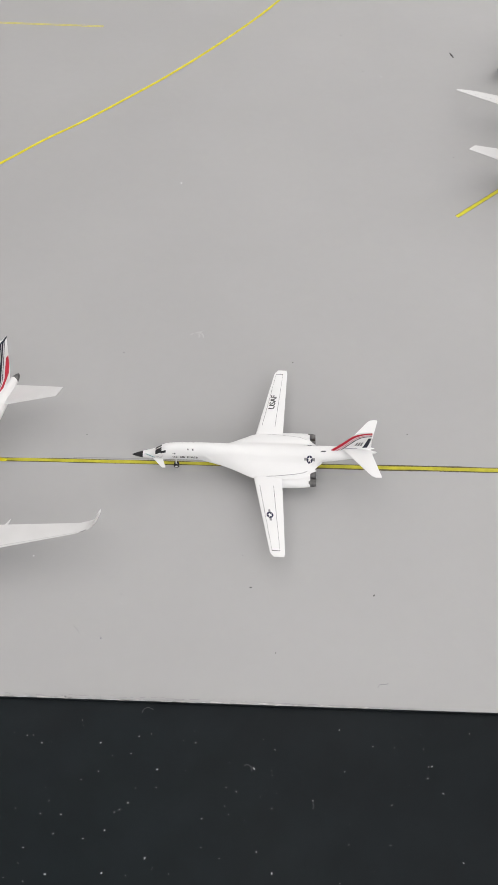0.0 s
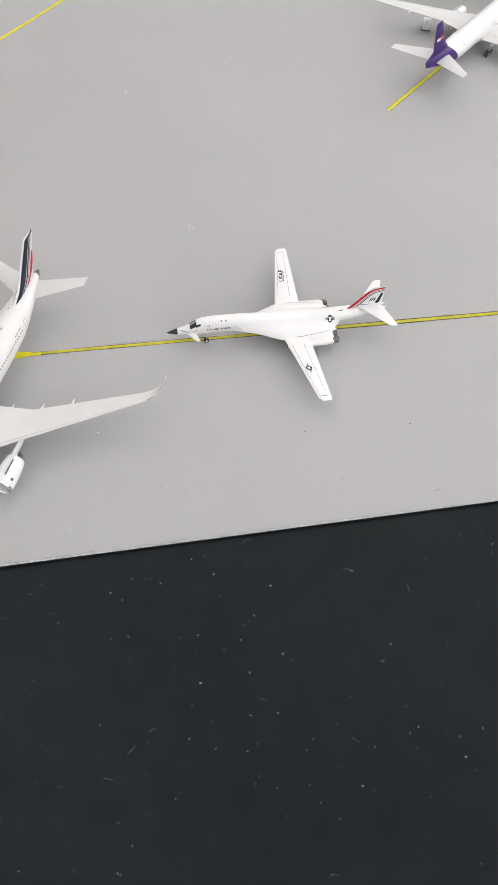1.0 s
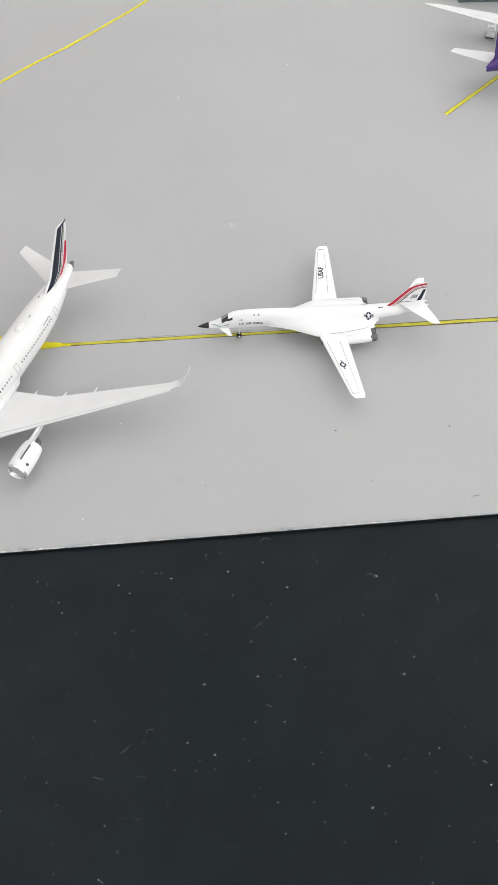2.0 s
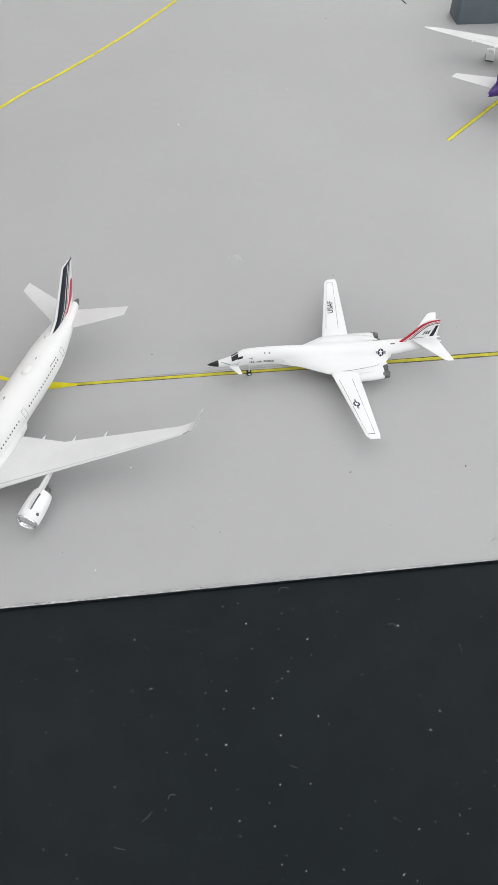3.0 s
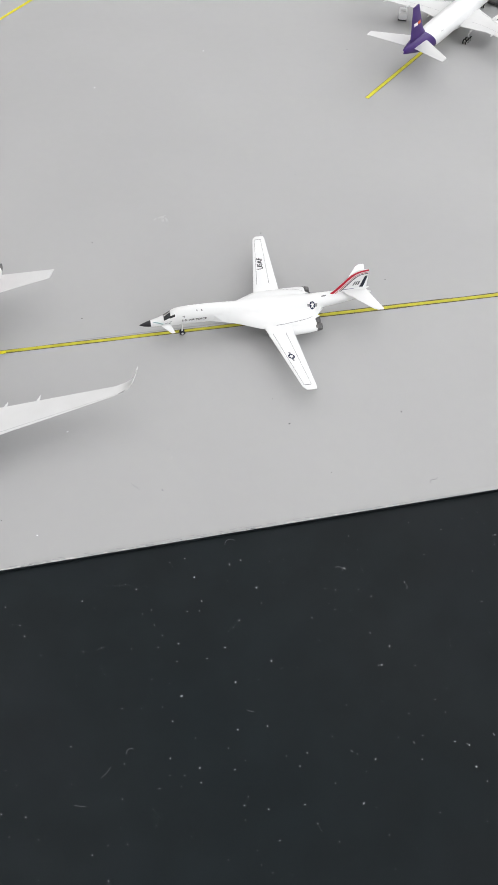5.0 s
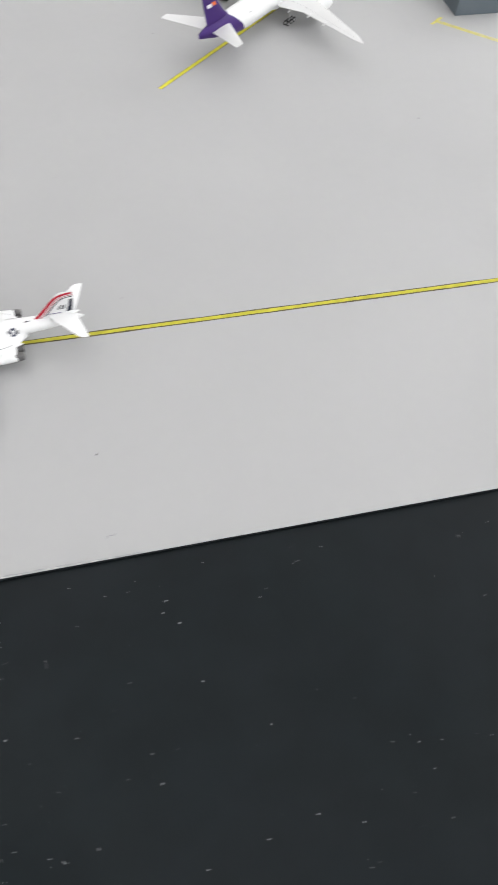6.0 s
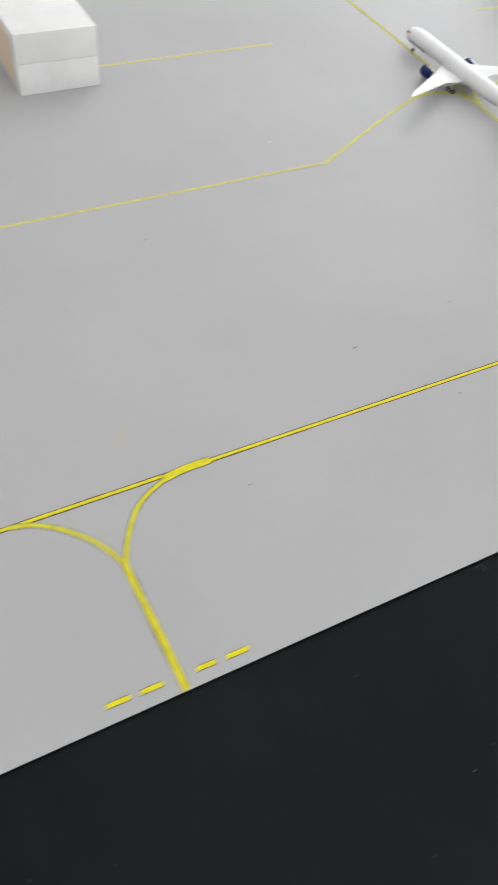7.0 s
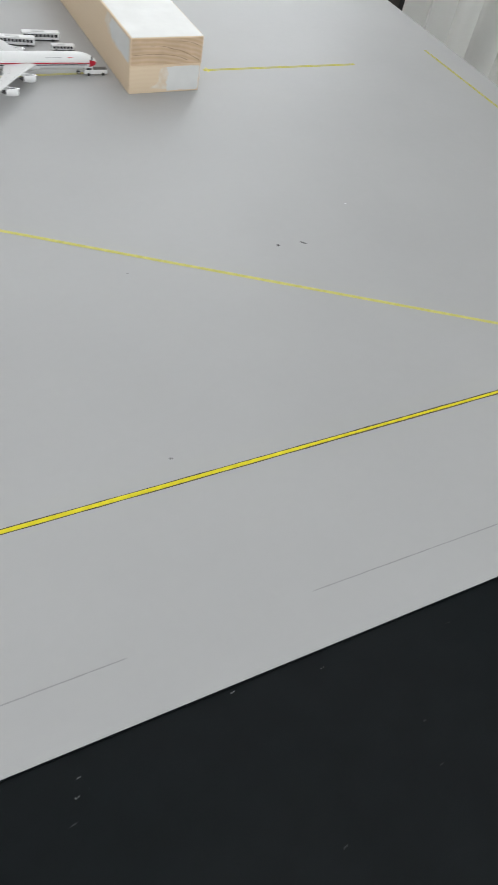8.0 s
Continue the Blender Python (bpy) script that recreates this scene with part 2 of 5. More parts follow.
M["pine"] = wood_material("bare_pine", (0.80, 0.645, 0.465), (0.785, 0.625, 0.445))
M["pine_end"] = vary(wood_material("pine_end_grain", (0.70, 0.53, 0.375), (0.635, 0.465, 0.305)), (0.90, 0.88, 0.86), (1.04, 1.03, 1.02), 70, 4)
M["crack"] = node_mat("dark_wood_crack", (0.30, 0.19, 0.11), 0.8)
M["pine_smear"] = vary(node_mat("pine_with_paint_smear", (0.8, 0.7, 0.6), 0.6), (0.74, 0.605, 0.455), (0.80, 0.73, 0.64), 160, 5)


# ---- building helpers ----
MM = 0.001


def part(name, bm, material, parent, label="", smooth=True, kind=""):
    """One mesh object under a thing or under a part."""
    bmesh.ops.recalc_face_normals(bm, faces=bm.faces)
    me = bpy.data.meshes.new(name)
    bm.to_mesh(me)
    bm.free()
    me.materials.append(M[material])
    if smooth:
        me.polygons.foreach_set("use_smooth", [True] * len(me.polygons))
        me.set_sharp_from_angle(angle=radians(38))
    ob = new(name, me)
    ob.parent = parent
    return tagged(ob, label=label, kind=kind)


def thing(name, m, label, category, group="", kind=""):
    ob = new(name)
    ob.empty_display_size = 0.02
    ob.matrix_world = m
    return tagged(ob, label, category, group, kind)


def hermite(xs, ys, x):
    """Smooth interpolation through rising xs."""
    xs, ys = np.asarray(xs, float), np.asarray(ys, float)
    x = min(max(x, xs[0]), xs[-1])
    i = min(max(int(np.searchsorted(xs, x)) - 1, 0), len(xs) - 2)
    h = xs[i + 1] - xs[i]
    d = (ys[1:] - ys[:-1]) / (xs[1:] - xs[:-1])

    def slope(k):
        if k == 0:
            return d[0]
        if k == len(xs) - 1:
            return d[-1]
        return 0.0 if d[k - 1] * d[k] <= 0 else 2 * d[k - 1] * d[k] / (d[k - 1] + d[k])

    t = (x - xs[i]) / h
    return ((2 * t**3 - 3 * t**2 + 1) * ys[i] + (t**3 - 2 * t**2 + t) * h * slope(i)
            + (3 * t**2 - 2 * t**3) * ys[i + 1] + (t**3 - t**2) * h * slope(i + 1))


def grid_faces(bm, rows, close=False):
    for a, b in zip(rows[:-1], rows[1:]):
        n = len(a)
        for k in range(n if close else n - 1):
            q = (a[k], a[(k + 1) % n], b[(k + 1) % n], b[k])
            if len(set(q)) == 4:
                bm.faces.new(q)


class Body:
    """A round body along x. Keys: distance aft of the nose, height of the axis, half width, half height (mm)."""

    def __init__(self, keys, front, y=0.0):
        self.k = list(zip(*keys))
        self.front, self.y = front, y

    def at(self, s):
        return [hermite(self.k[0], self.k[j], s) for j in (1, 2, 3)]

    def point(self, s, a, off=0.0):
        zc, hw, hh = self.at(s)
        n = Vector((0, math.sin(a) * hh, math.cos(a) * hw))
        n = n.normalized() if n.length > 1e-9 else Vector((0, 0, 1))
        return Vector((self.front - s, self.y + hw * math.sin(a) + off * n.y, zc + hh * math.cos(a) + off * n.z)) * MM

    def mesh(self, s0=None, s1=None, n=28, steps=46, off=0.0, bm=None):
        bm = bm or bmesh.new()
        s0, s1 = self.k[0][0] if s0 is None else s0, self.k[0][-1] if s1 is None else s1
        rows = []
        for i in range(steps + 1):
            u = i / steps
            u = 0.5 - 0.5 * math.cos(math.pi * u) if off == 0 else u
            s = s0 + (s1 - s0) * u
            rows.append([bm.verts.new(self.point(s, 2 * math.pi * k / n, off)) for k in range(n)])
        grid_faces(bm, rows, True)
        for r in (rows[0], rows[-1]):
            bm.faces.new(r)
        return bm

    def patch(self, bm, s0, s1, a0, a1, off=0.06, ns=4, na=4):
        """A piece of the surface, a in degrees from the top towards the left side."""
        rows = [[bm.verts.new(self.point(s0 + (s1 - s0) * i / ns, radians(a0 + (a1 - a0) * k / na), off)) for k in range(na + 1)]
                for i in range(ns + 1)]
        grid_faces(bm, rows)
        return bm


class Foil:
    """A wing, tailplane or fin. Keys: v, x of the leading edge aft of the nose, y, z, chord, relative thickness (mm)."""

    def __init__(self, keys, front):
        self.k = list(zip(*keys))
        self.front = front

    def at(self, v):
        return [float(np.interp(v, self.k[0], self.k[j])) for j in range(1, 6)]

    def point(self, v, u, side=1, off=0.0):
        s, y, z, c, t = self.at(v)
        e = 0.02
        b0, b1 = self.at(max(v - e, 0)), self.at(min(v + e, 1))
        n = Vector((0, -(b1[2] - b0[2]), b1[1] - b0[1])).normalized()
        w = 5 * t * (0.2969 * math.sqrt(max(u, 0)) - 0.126 * u - 0.3516 * u * u + 0.2843 * u**3 - 0.1036 * u**4) * c
        w = max(w, 0.09) + off
        return Vector((self.front - s - u * c, y + side * w * n.y, z + side * w * n.z)) * MM

    def mesh(self, vs=None):
        bm = bmesh.new()
        us = [0, 0.015, 0.05, 0.12, 0.25, 0.42, 0.6, 0.78, 0.92, 1.0]
        vs = vs or sorted(set(list(self.k[0]) + [i / 10 for i in range(11)]))
        rows = []
        for v in vs:
            rows.append([bm.verts.new(self.point(v, u, 1)) for u in us] + [bm.verts.new(self.point(v, u, -1)) for u in reversed(us)])
        grid_faces(bm, rows, True)
        for r in (rows[0], rows[-1]):
            bm.faces.new(r)
        return bm

    def patch(self, bm, v0, v1, u0, u1, side=1, off=0.05, nv=6, nu=4, shape=None):
        """A piece of the surface; shape(v) may give (u0, u1) at each v."""
        rows = []
        for i in range(nv + 1):
            v = v0 + (v1 - v0) * i / nv
            a, b = shape(v) if shape else (u0, u1)
            rows.append([bm.verts.new(self.point(v, a + (b - a) * k / nu, side, off)) for k in range(nu + 1)])
        grid_faces(bm, rows)
        return bm


def mirrored(bm):
    for v in bm.verts:
        v.co.y = -v.co.y
    bmesh.ops.reverse_faces(bm, faces=bm.faces)
    return bm


def lathe(profile, centre, n=24, axis="x"):
    """Turned shape: profile of (s aft, radius) in mm about an axis along x (or y), through centre (mm)."""
    bm = bmesh.new()
    rows = []
    for s, r in profile:
        ring = []
        for k in range(n):
            a = 2 * math.pi * k / n
            p = (-s, r * math.sin(a), r * math.cos(a)) if axis == "x" else (r * math.sin(a), -s, r * math.cos(a))
            ring.append(bm.verts.new(Vector((centre[0] + p[0], centre[1] + p[1], centre[2] + p[2])) * MM))
        rows.append(ring)
    grid_faces(bm, rows, True)
    for r, q in ((rows[0], profile[0]), (rows[-1], profile[-1])):
        if q[1] > 1e-6:
            bm.faces.new(r)
    bmesh.ops.remove_doubles(bm, verts=bm.verts, dist=1e-7)
    return bm


def box(x0, x1, y0, y1, z0, z1, bevel=0.0, bm=None, scale=1.0):
    bm = bm or bmesh.new()
    ret = bmesh.ops.create_cube(bm, size=1)["verts"]
    for v in ret:
        v.co = Vector((x0 + (v.co.x + 0.5) * (x1 - x0), y0 + (v.co.y + 0.5) * (y1 - y0), z0 + (v.co.z + 0.5) * (z1 - z0))) * scale
    if bevel:
        edges = list({e for v in ret for e in v.link_edges})
        bmesh.ops.bevel(bm, geom=edges, offset=bevel * scale, segments=2, affect="EDGES", profile=0.6)
    return bm


def rod(a, b, r, n=8, bm=None):
    """A round bar from a to b (mm)."""
    bm = bm or bmesh.new()
    a, b = Vector(a), Vector(b)
    q = (b - a).to_track_quat("Z", "Y")
    rings = []
    for p in (a, b):
        rings.append([bm.verts.new((p + q @ Vector((r * math.cos(t), r * math.sin(t), 0))) * MM) for t in [2 * math.pi * k / n for k in range(n)]])
    grid_faces(bm, rings, True)
    bm.faces.new(rings[0]), bm.faces.new(rings[1])
    return bm


def smooth_path(pts, per=6):
    """Catmull-Rom through points of the plan."""
    p = [Vector(q) for q in pts]
    p = [2 * p[0] - p[1]] + p + [2 * p[-1] - p[-2]]
    out = []
    for i in range(1, len(p) - 2):
        for k in range(per):
            t = k / per
            a, b, c, d = p[i - 1:i + 3]
            out.append(0.5 * (2 * b + (c - a) * t + (2 * a - 5 * b + 4 * c - d) * t * t + (3 * b - a - 3 * c + d) * t**3))
    return out + [p[-2]]


def ribbon(pts, width, z, wobble=0.0, seed=0, bm=None, curved=True, per=6, step=None):
    """A flat painted band along points of the plan (metres)."""
    bm = bm or bmesh.new()
    line = smooth_path(pts, per) if curved and len(pts) > 2 else [Vector(q) for q in pts]
    if step:
        fine = []
        for a, b in zip(line[:-1], line[1:]):
            n = max(1, int((b - a).length / step))
            fine += [a + (b - a) * k / n for k in range(n)]
        line = fine + [line[-1]]
    rnd = random.Random(seed)
    rows = []
    for i, p in enumerate(line):
        d = (line[min(i + 1, len(line) - 1)] - line[max(i - 1, 0)]).normalized()
        n = Vector((-d.y, d.x))
        w = (width(p.x) if callable(width) else width) / 2
        a, b = p + n * (w + rnd.uniform(-wobble, wobble)), p - n * (w + rnd.uniform(-wobble, wobble))
        rows.append([bm.verts.new((a.x, a.y, z)), bm.verts.new((b.x, b.y, z))])
    grid_faces(bm, rows)
    return bm


def text_mesh(words, size, bold=0.0):
    """Outlines of the built-in font as a bmesh in the xy plane, centred."""
    cu = bpy.data.curves.new("lettering", "FONT")
    cu.body, cu.size, cu.align_x, cu.align_y, cu.offset = words, size, "CENTER", "CENTER", bold
    ob = bpy.data.objects.new("lettering", cu)
    me = ob.to_mesh()
    bm = bmesh.new()
    bm.from_mesh(me)
    ob.to_mesh_clear()
    bpy.data.objects.remove(ob)
    bpy.data.curves.remove(cu)
    return bm


# ---- room and table ----
def slab(name, x0, x1, y0, y1, z0, z1, material, label, category, bevel=0.0):
    ob = part(name, box(x0, x1, y0, y1, z0, z1, bevel), material, None, smooth=bevel > 0)
    return tagged(ob, label, category, kind="structure")


slab("floor", X0, X1, Y0, Y1, FLOOR - 0.1, FLOOR, "floor", "plain oak floor under the display table", "floor")
slab("ceiling", X0, X1, Y0, Y1, CEIL, CEIL + 0.1, "ceiling", "plain white painted ceiling of the room", "ceiling")
slab("wall_west", X0 - 0.12, X0, Y0, Y1, FLOOR, CEIL, "plaster", "plain white plastered wall of the room", "wall")
slab("wall_east", X1, X1 + 0.12, Y0, Y1, FLOOR, CEIL, "plaster", "plain white plastered wall behind the curtain", "wall")
slab("wall_south", X0, X1, Y0 - 0.12, Y0, FLOOR, CEIL, "plaster", "plain white plastered wall of the room", "wall")
slab("wall_north", X0, X1, Y1, Y1 + 0.12, FLOOR, CEIL, "plaster", "plain white plastered wall of the room", "wall")

BX0, BX1, BY0, BY1 = -0.75, 1.918, -0.1115, 1.05
tabletop = slab("runway_sheet", -0.8, 2.0, -0.95, BY0 + 0.03, -0.022, -0.0015, "black", "matt black dusty runway sheet lying on the table", "runway")
board = slab("airport_board", BX0, BX1, BY0, BY1, -0.0185, 0.0, "board", "grey painted airport board with yellow taxi lines", "board", 0.0004)


# ---- yellow markings painted on the board ----
def marking(name, pts, width, material, seed=0, border=0.0, z=0.00012, wobble=0.00008, curved=True, label="", rim=True):
    z = z + seed * 0.000004
    if rim and not border and width > 0.0018 and material != "yellow_pale":
        part("line_border", ribbon(pts, width + 0.0009, z - 0.00003, wobble, seed + 50, curved=curved, step=0.011), "line_olive", board, "faint olive rim of a taxi line", smooth=False)
    if border:
        part("line_border", ribbon(pts, width + 2 * border, z * 0.55, wobble * 0.8, seed + 50, curved=curved, step=0.011), "line_black", board, "thin black border of a taxi line", smooth=False)
    return part(name, ribbon(pts, width, z, wobble, seed, curved=curved, step=0.009), material, board, label, smooth=False)


Y1Z, Y2Z = 0.00012, 0.00020
def along(xs, ws):
    return lambda x: float(np.interp(x, xs, ws))


MAIN = [(-0.116, 0.0), (1.918, 0.0)]
part("line_border", ribbon(MAIN, along((-0.12, 0.0, 0.08, 0.16, 0.25, 1.1, 1.3, 1.9), (0.0022, 0.0023, 0.0031, 0.0032, 0.0031, 0.0032, 0.0035, 0.0034)), 0.00006, 0.00018, 51, step=0.011), "line_black", board, "thin dark border of the taxi line", smooth=False)
part("taxi_line", ribbon([(-0.116, 0.0), (0.33, 0.0)], along((-0.12, 0.05, 0.12, 0.25, 1.9), (0.0016, 0.0016, 0.0018, 0.0019, 0.0019)), 0.00012, 0.00014, 2, step=0.009), "yellow_dull", board, "duller stretch of the yellow taxi line", smooth=False)
part("taxi_line", ribbon([(0.328, 0.0), (1.918, 0.0)], along((0.3, 1.2, 1.31, 1.42, 1.5, 1.9), (0.0018, 0.0018, 0.0023, 0.0022, 0.0017, 0.0017)), 0.000124, 0.00006, 1, step=0.012), "yellow", board, "long yellow taxi line with dark borders", smooth=False)
part("taxi_line", ribbon([(-0.124, -0.0002), (-0.1185, 0.0), (-0.112, -0.0002), (-0.1065, -0.0007)], along((-0.124, -0.116, -0.1065), (0.0046, 0.0040, 0.0010)), 0.00030, 0.00012, 99, step=0.0015), "yellow", board, "broad bright start of the taxi line", smooth=False)
marking("taxi_line", [(-0.118, 0.0006), (-0.127, 0.0018), (-0.147, 0.0094), (-0.2, 0.032), (-0.27, 0.065)], 0.0022, "yellow", 2, z=Y2Z, rim=False)
marking("taxi_line", [(-0.118, -0.0004), (-0.127, -0.0012), (-0.147, -0.007), (-0.19, -0.03), (-0.225, -0.07), (-0.24, -0.111)], 0.0022, "yellow", 3, z=Y2Z, rim=False)
marking("taxi_line", [(0.356, 0.0), (0.5655, -0.1112)], 0.0022, "yellow_worn", 4, z=Y2Z)
marking("taxi_line", [(0.449, 0.0), (0.4575, 0.001), (0.463, 0.0042), (0.468, 0.0100), (0.4775, 0.028), (0.5105, 0.0925)], 0.0022, "yellow", 5, z=Y2Z)
marking("taxi_line", [(0.5105, 0.0925), (0.5350, 0.0500), (0.5580, 0.0112), (0.5650, 0.0035), (0.5740, 0.0), (0.582, -0.0002)], 0.0020, "yellow_worn", 6, z=Y2Z)
marking("taxi_line", [(0.5105, 0.0918), (0.5108, 0.2022), (0.5088, 0.2700), (0.5042, 0.3600), (0.4995, 0.4700), (0.492, 0.65), (0.485, 0.95)], 0.0022, "yellow", 7, z=Y2Z)
marking("taxi_line", [(0.5090, 0.2700), (0.5130, 0.2590), (0.5212, 0.2507), (0.5361, 0.2428), (0.5490, 0.2394)], 0.0018, "yellow_worn", 8)
marking("taxi_line", [(0.5110, 0.2015), (0.5165, 0.2155), (0.5245, 0.2271), (0.5360, 0.2350), (0.5490, 0.2392)], 0.0036, "yellow", 9, z=0.00026, wobble=0.00015, rim=False)
marking("taxi_line", [(0.5480, 0.2393), (0.9822, 0.2386)], 0.0024, "yellow_far", 10, rim=False)
marking("taxi_line", [(0.9815, 0.2384), (1.0430, 0.2720), (1.0790, 0.2905), (1.1190, 0.3085)], 0.0028, "yellow_far", 11, z=Y2Z, wobble=0.0004, rim=False)
marking("taxi_line", [(1.1180, 0.3080), (1.1340, 0.3115), (1.1560, 0.3045), (1.1660, 0.2950), (1.1690, 0.2790), (1.1690, 0.2530)], 0.0042, "yellow_far", 12, z=0.00026, rim=False)
marking("taxi_line", [(1.1690, 0.2700), (1.1760, 0.2930), (1.1890, 0.3070), (1.2080, 0.3110), (1.2310, 0.3070), (1.2581, 0.2957)], 0.0032, "yellow_far", 13, z=0.00032, rim=False)
marking("taxi_line", [(1.2570, 0.2962), (1.4484, 0.1805), (1.6553, 0.0563), (1.748, 0.0005)], 0.0029, "yellow_far", 14, curved=False, rim=False)
part("line_border", ribbon([(1.1690, 0.3300), (1.1690, 0.3600), (1.1712, 0.6000), (1.1725, 0.95)], 0.0036, 0.00007, 0.0002, 57, step=0.011), "line_olive", board, "olive border of a taxi line", smooth=False)
marking("taxi_line", [(1.1683, 0.0440), (1.1681, 0.1513), (1.1690, 0.2400), (1.1690, 0.3600), (1.1712, 0.6000), (1.1725, 0.95)], 0.0022, "yellow_worn", 15, z=Y1Z)
marking("taxi_line", [(1.1683, 0.0450), (1.1668, 0.0330), (1.1598, 0.0210), (1.1485, 0.0090), (1.1300, -0.0008)], 0.0022, "yellow", 16, z=Y2Z)
marking("taxi_line", [(1.1683, 0.0450), (1.1735, 0.0320), (1.1823, 0.0178), (1.1948, 0.0066), (1.2130, 0.0001), (1.2230, 0.0)], 0.0022, "yellow", 17, z=0.00026)
marking("taxi_line", [(0.9275, -0.1112), (1.1330, 0.0003)], 0.0019, "yellow_worn", 18, z=0.00026)
marking("taxi_line", [(0.6580, 0.0), (0.6690, -0.0028), (0.6785, -0.0085), (0.6900, -0.0190), (0.6980, -0.0302), (0.7035, -0.0425)], 0.0022, "yellow_worn", 19, z=Y2Z)
marking("taxi_line", [(0.7035, -0.0425), (0.7105, -0.0275), (0.7220, -0.0125), (0.7370, -0.0040), (0.7520, -0.0004), (0.7670, 0.0)], 0.0022, "yellow_worn", 20, z=0.00026)
marking("taxi_line", [(0.7400, -0.0020), (0.7530, -0.0002), (0.7680, 0.0)], 0.0042, "yellow", 21, z=0.00032)
marking("taxi_line", [(0.7032, -0.0415), (0.7056, -0.1112)], 0.0030, "yellow", 22, z=0.00032, wobble=0.0003)
for i, (a, b) in enumerate(((0.6710, 0.6823), (0.6868, 0.6973), (0.7131, 0.7227), (0.7277, 0.7390))):
    marking("holding_dash", [(a, -0.1036 - 0.0004 * i), (b, -0.1038 - 0.0004 * i)], 0.0022, "yellow", 30 + i, 0.0003)
marking("holding_dash", [(-0.1500, -0.1040), (-0.1342, -0.1050)], 0.0022, "yellow", 40, 0.0003)
marking("holding_dash", [(-0.1760, -0.1030), (-0.1620, -0.1036)], 0.0022, "yellow", 41, 0.0003)
part("paint_blot", ribbon([(1.1485, -0.0032), (1.1555, -0.0030)], 0.0042, 0.00034, 0.0007, 60, step=0.0012), "yellow", board, "small yellow paint blot beside the taxi line", smooth=False)

# twin thin stand lines
def stand_line(pts, gap=0.0016, width=0.0008, material="yellow_pale", seed=0, label="twin thin yellow parking stand line"):
    a, b = Vector(pts[0]), Vector(pts[-1])
    n = Vector((-(b - a).y, (b - a).x)).normalized()
    bm = ribbon(pts, gap + width * 2, 0.00008, 0.0001, seed, step=0.005)
    if material == "yellow_worn":
        part("stand_line_border", bm, "line_olive", board, "dark border of a stand line", smooth=False)
        part("stand_line", ribbon(pts, gap + width, 0.00014, 0.0001, seed + 1, step=0.005), "yellow_worn", board, "yellow parking stand line", smooth=False)
        return
    part("stand_line_base", bm, material, board, label, smooth=False)
    part("stand_line_core", ribbon(pts, gap * 0.3, 0.00014, 0.00016, seed + 1, step=0.004), "board", board, "bare core of a twin stand line", smooth=False)


stand_line([(0.1280, 0.1912), (0.2600, 0.3140)], 0.0014, 0.0008, "yellow_worn", 70)
stand_line([(0.3262, 0.2467), (0.4121, 0.1636)], 0.0016, 0.0008, "yellow_pale", 72)
part("stand_line_bar", ribbon([(0.3215, 0.2427), (0.3315, 0.2507)], 0.0022, 0.00016, 0.0002, 74, step=0.003), "yellow_pale", board, "short crossbar of a stand line", smooth=False)
stand_line([(0.5814, 0.4225), (0.7480, 0.4205)], 0.0016, 0.0008, "yellow_pale", 76)
part("stand_line_bar", ribbon([(0.7485, 0.4165), (0.7485, 0.4245)], 0.0024, 0.00016, 0.0002, 75, step=0.003), "yellow_pale", board, "short crossbar of a stand line", smooth=False)
stand_line([(0.8560, 0.4425), (1.0390, 0.4410)], 0.0016, 0.0008, "yellow_pale", 78)
stand_line([(1.2980, 0.4560), (1.5050, 0.4540)], 0.0016, 0.0008, "yellow_pale", 80)
stand_line([(1.5990, 0.4490), (1.7709, 0.4456)], 0.0018, 0.0010, "yellow_dull", 82)
part("stand_line_bar", ribbon([(1.6030, 0.4445), (1.6030, 0.4535)], 0.0022, 0.00016, 0.0002, 83, step=0.003), "yellow_pale", board, "short crossbar of a stand line", smooth=False)
stand_line([(1.8809, 0.4700), (1.8839, 0.3394), (1.886, 0.24)], 0.0016, 0.0008, "yellow_dull", 84)
stand_line([(-0.2300, 0.4525), (-0.1305, 0.4450)], 0.0016, 0.0008, "yellow_pale", 86)
marking("taxi_line", [(-0.230, 0.175), (-0.1690, 0.2445), (-0.1460, 0.2723), (-0.1209, 0.2990), (-0.0925, 0.3330), (-0.0653, 0.3674), (-0.0274, 0.4227), (0.0148, 0.4956), (0.06, 0.60), (0.09, 0.75)], 0.0022, "yellow", 24, z=Y1Z, rim=False)

# pencil lines
for i, (a, b) in enumerate((((1.1439, -0.0835), (1.3259, -0.0826)), ((1.4224, -0.0836), (1.5415, -0.0845)))):
    part("pencil_line", ribbon([a, b], 0.0006, 0.00008, 0.0001, 90 + i, step=0.004), "rubber_grey", board, "faint grey pencil line along the board", smooth=False)

part("edge_strip", box(BX0, BX1, BY0 - 0.0004, BY0 + 0.0002, -0.0170, -0.0003, 0), "black", board, "dark cut edge of the board", smooth=False)

# frayed pale rim where the board's cut edge is worn
rim = bmesh.new()
rnd = random.Random(5)
x = -0.45
while x < 0.06:
    w = rnd.uniform(0.002, 0.012)
    d = rnd.uniform(0.0001, 0.0006)
    ribbon([(x, BY0 + d * 0.4), (x + w, BY0 + d * 0.4)], d, 0.00010 + rnd.uniform(0, 0.0001), 0.0002, rnd.randint(0, 999), bm=rim, step=0.0015)
    x += w * rnd.uniform(0.8, 1.1)
part("frayed_rim", rim, "board_edge", board, "pale frayed rim of the board", smooth=False, kind="stuff")

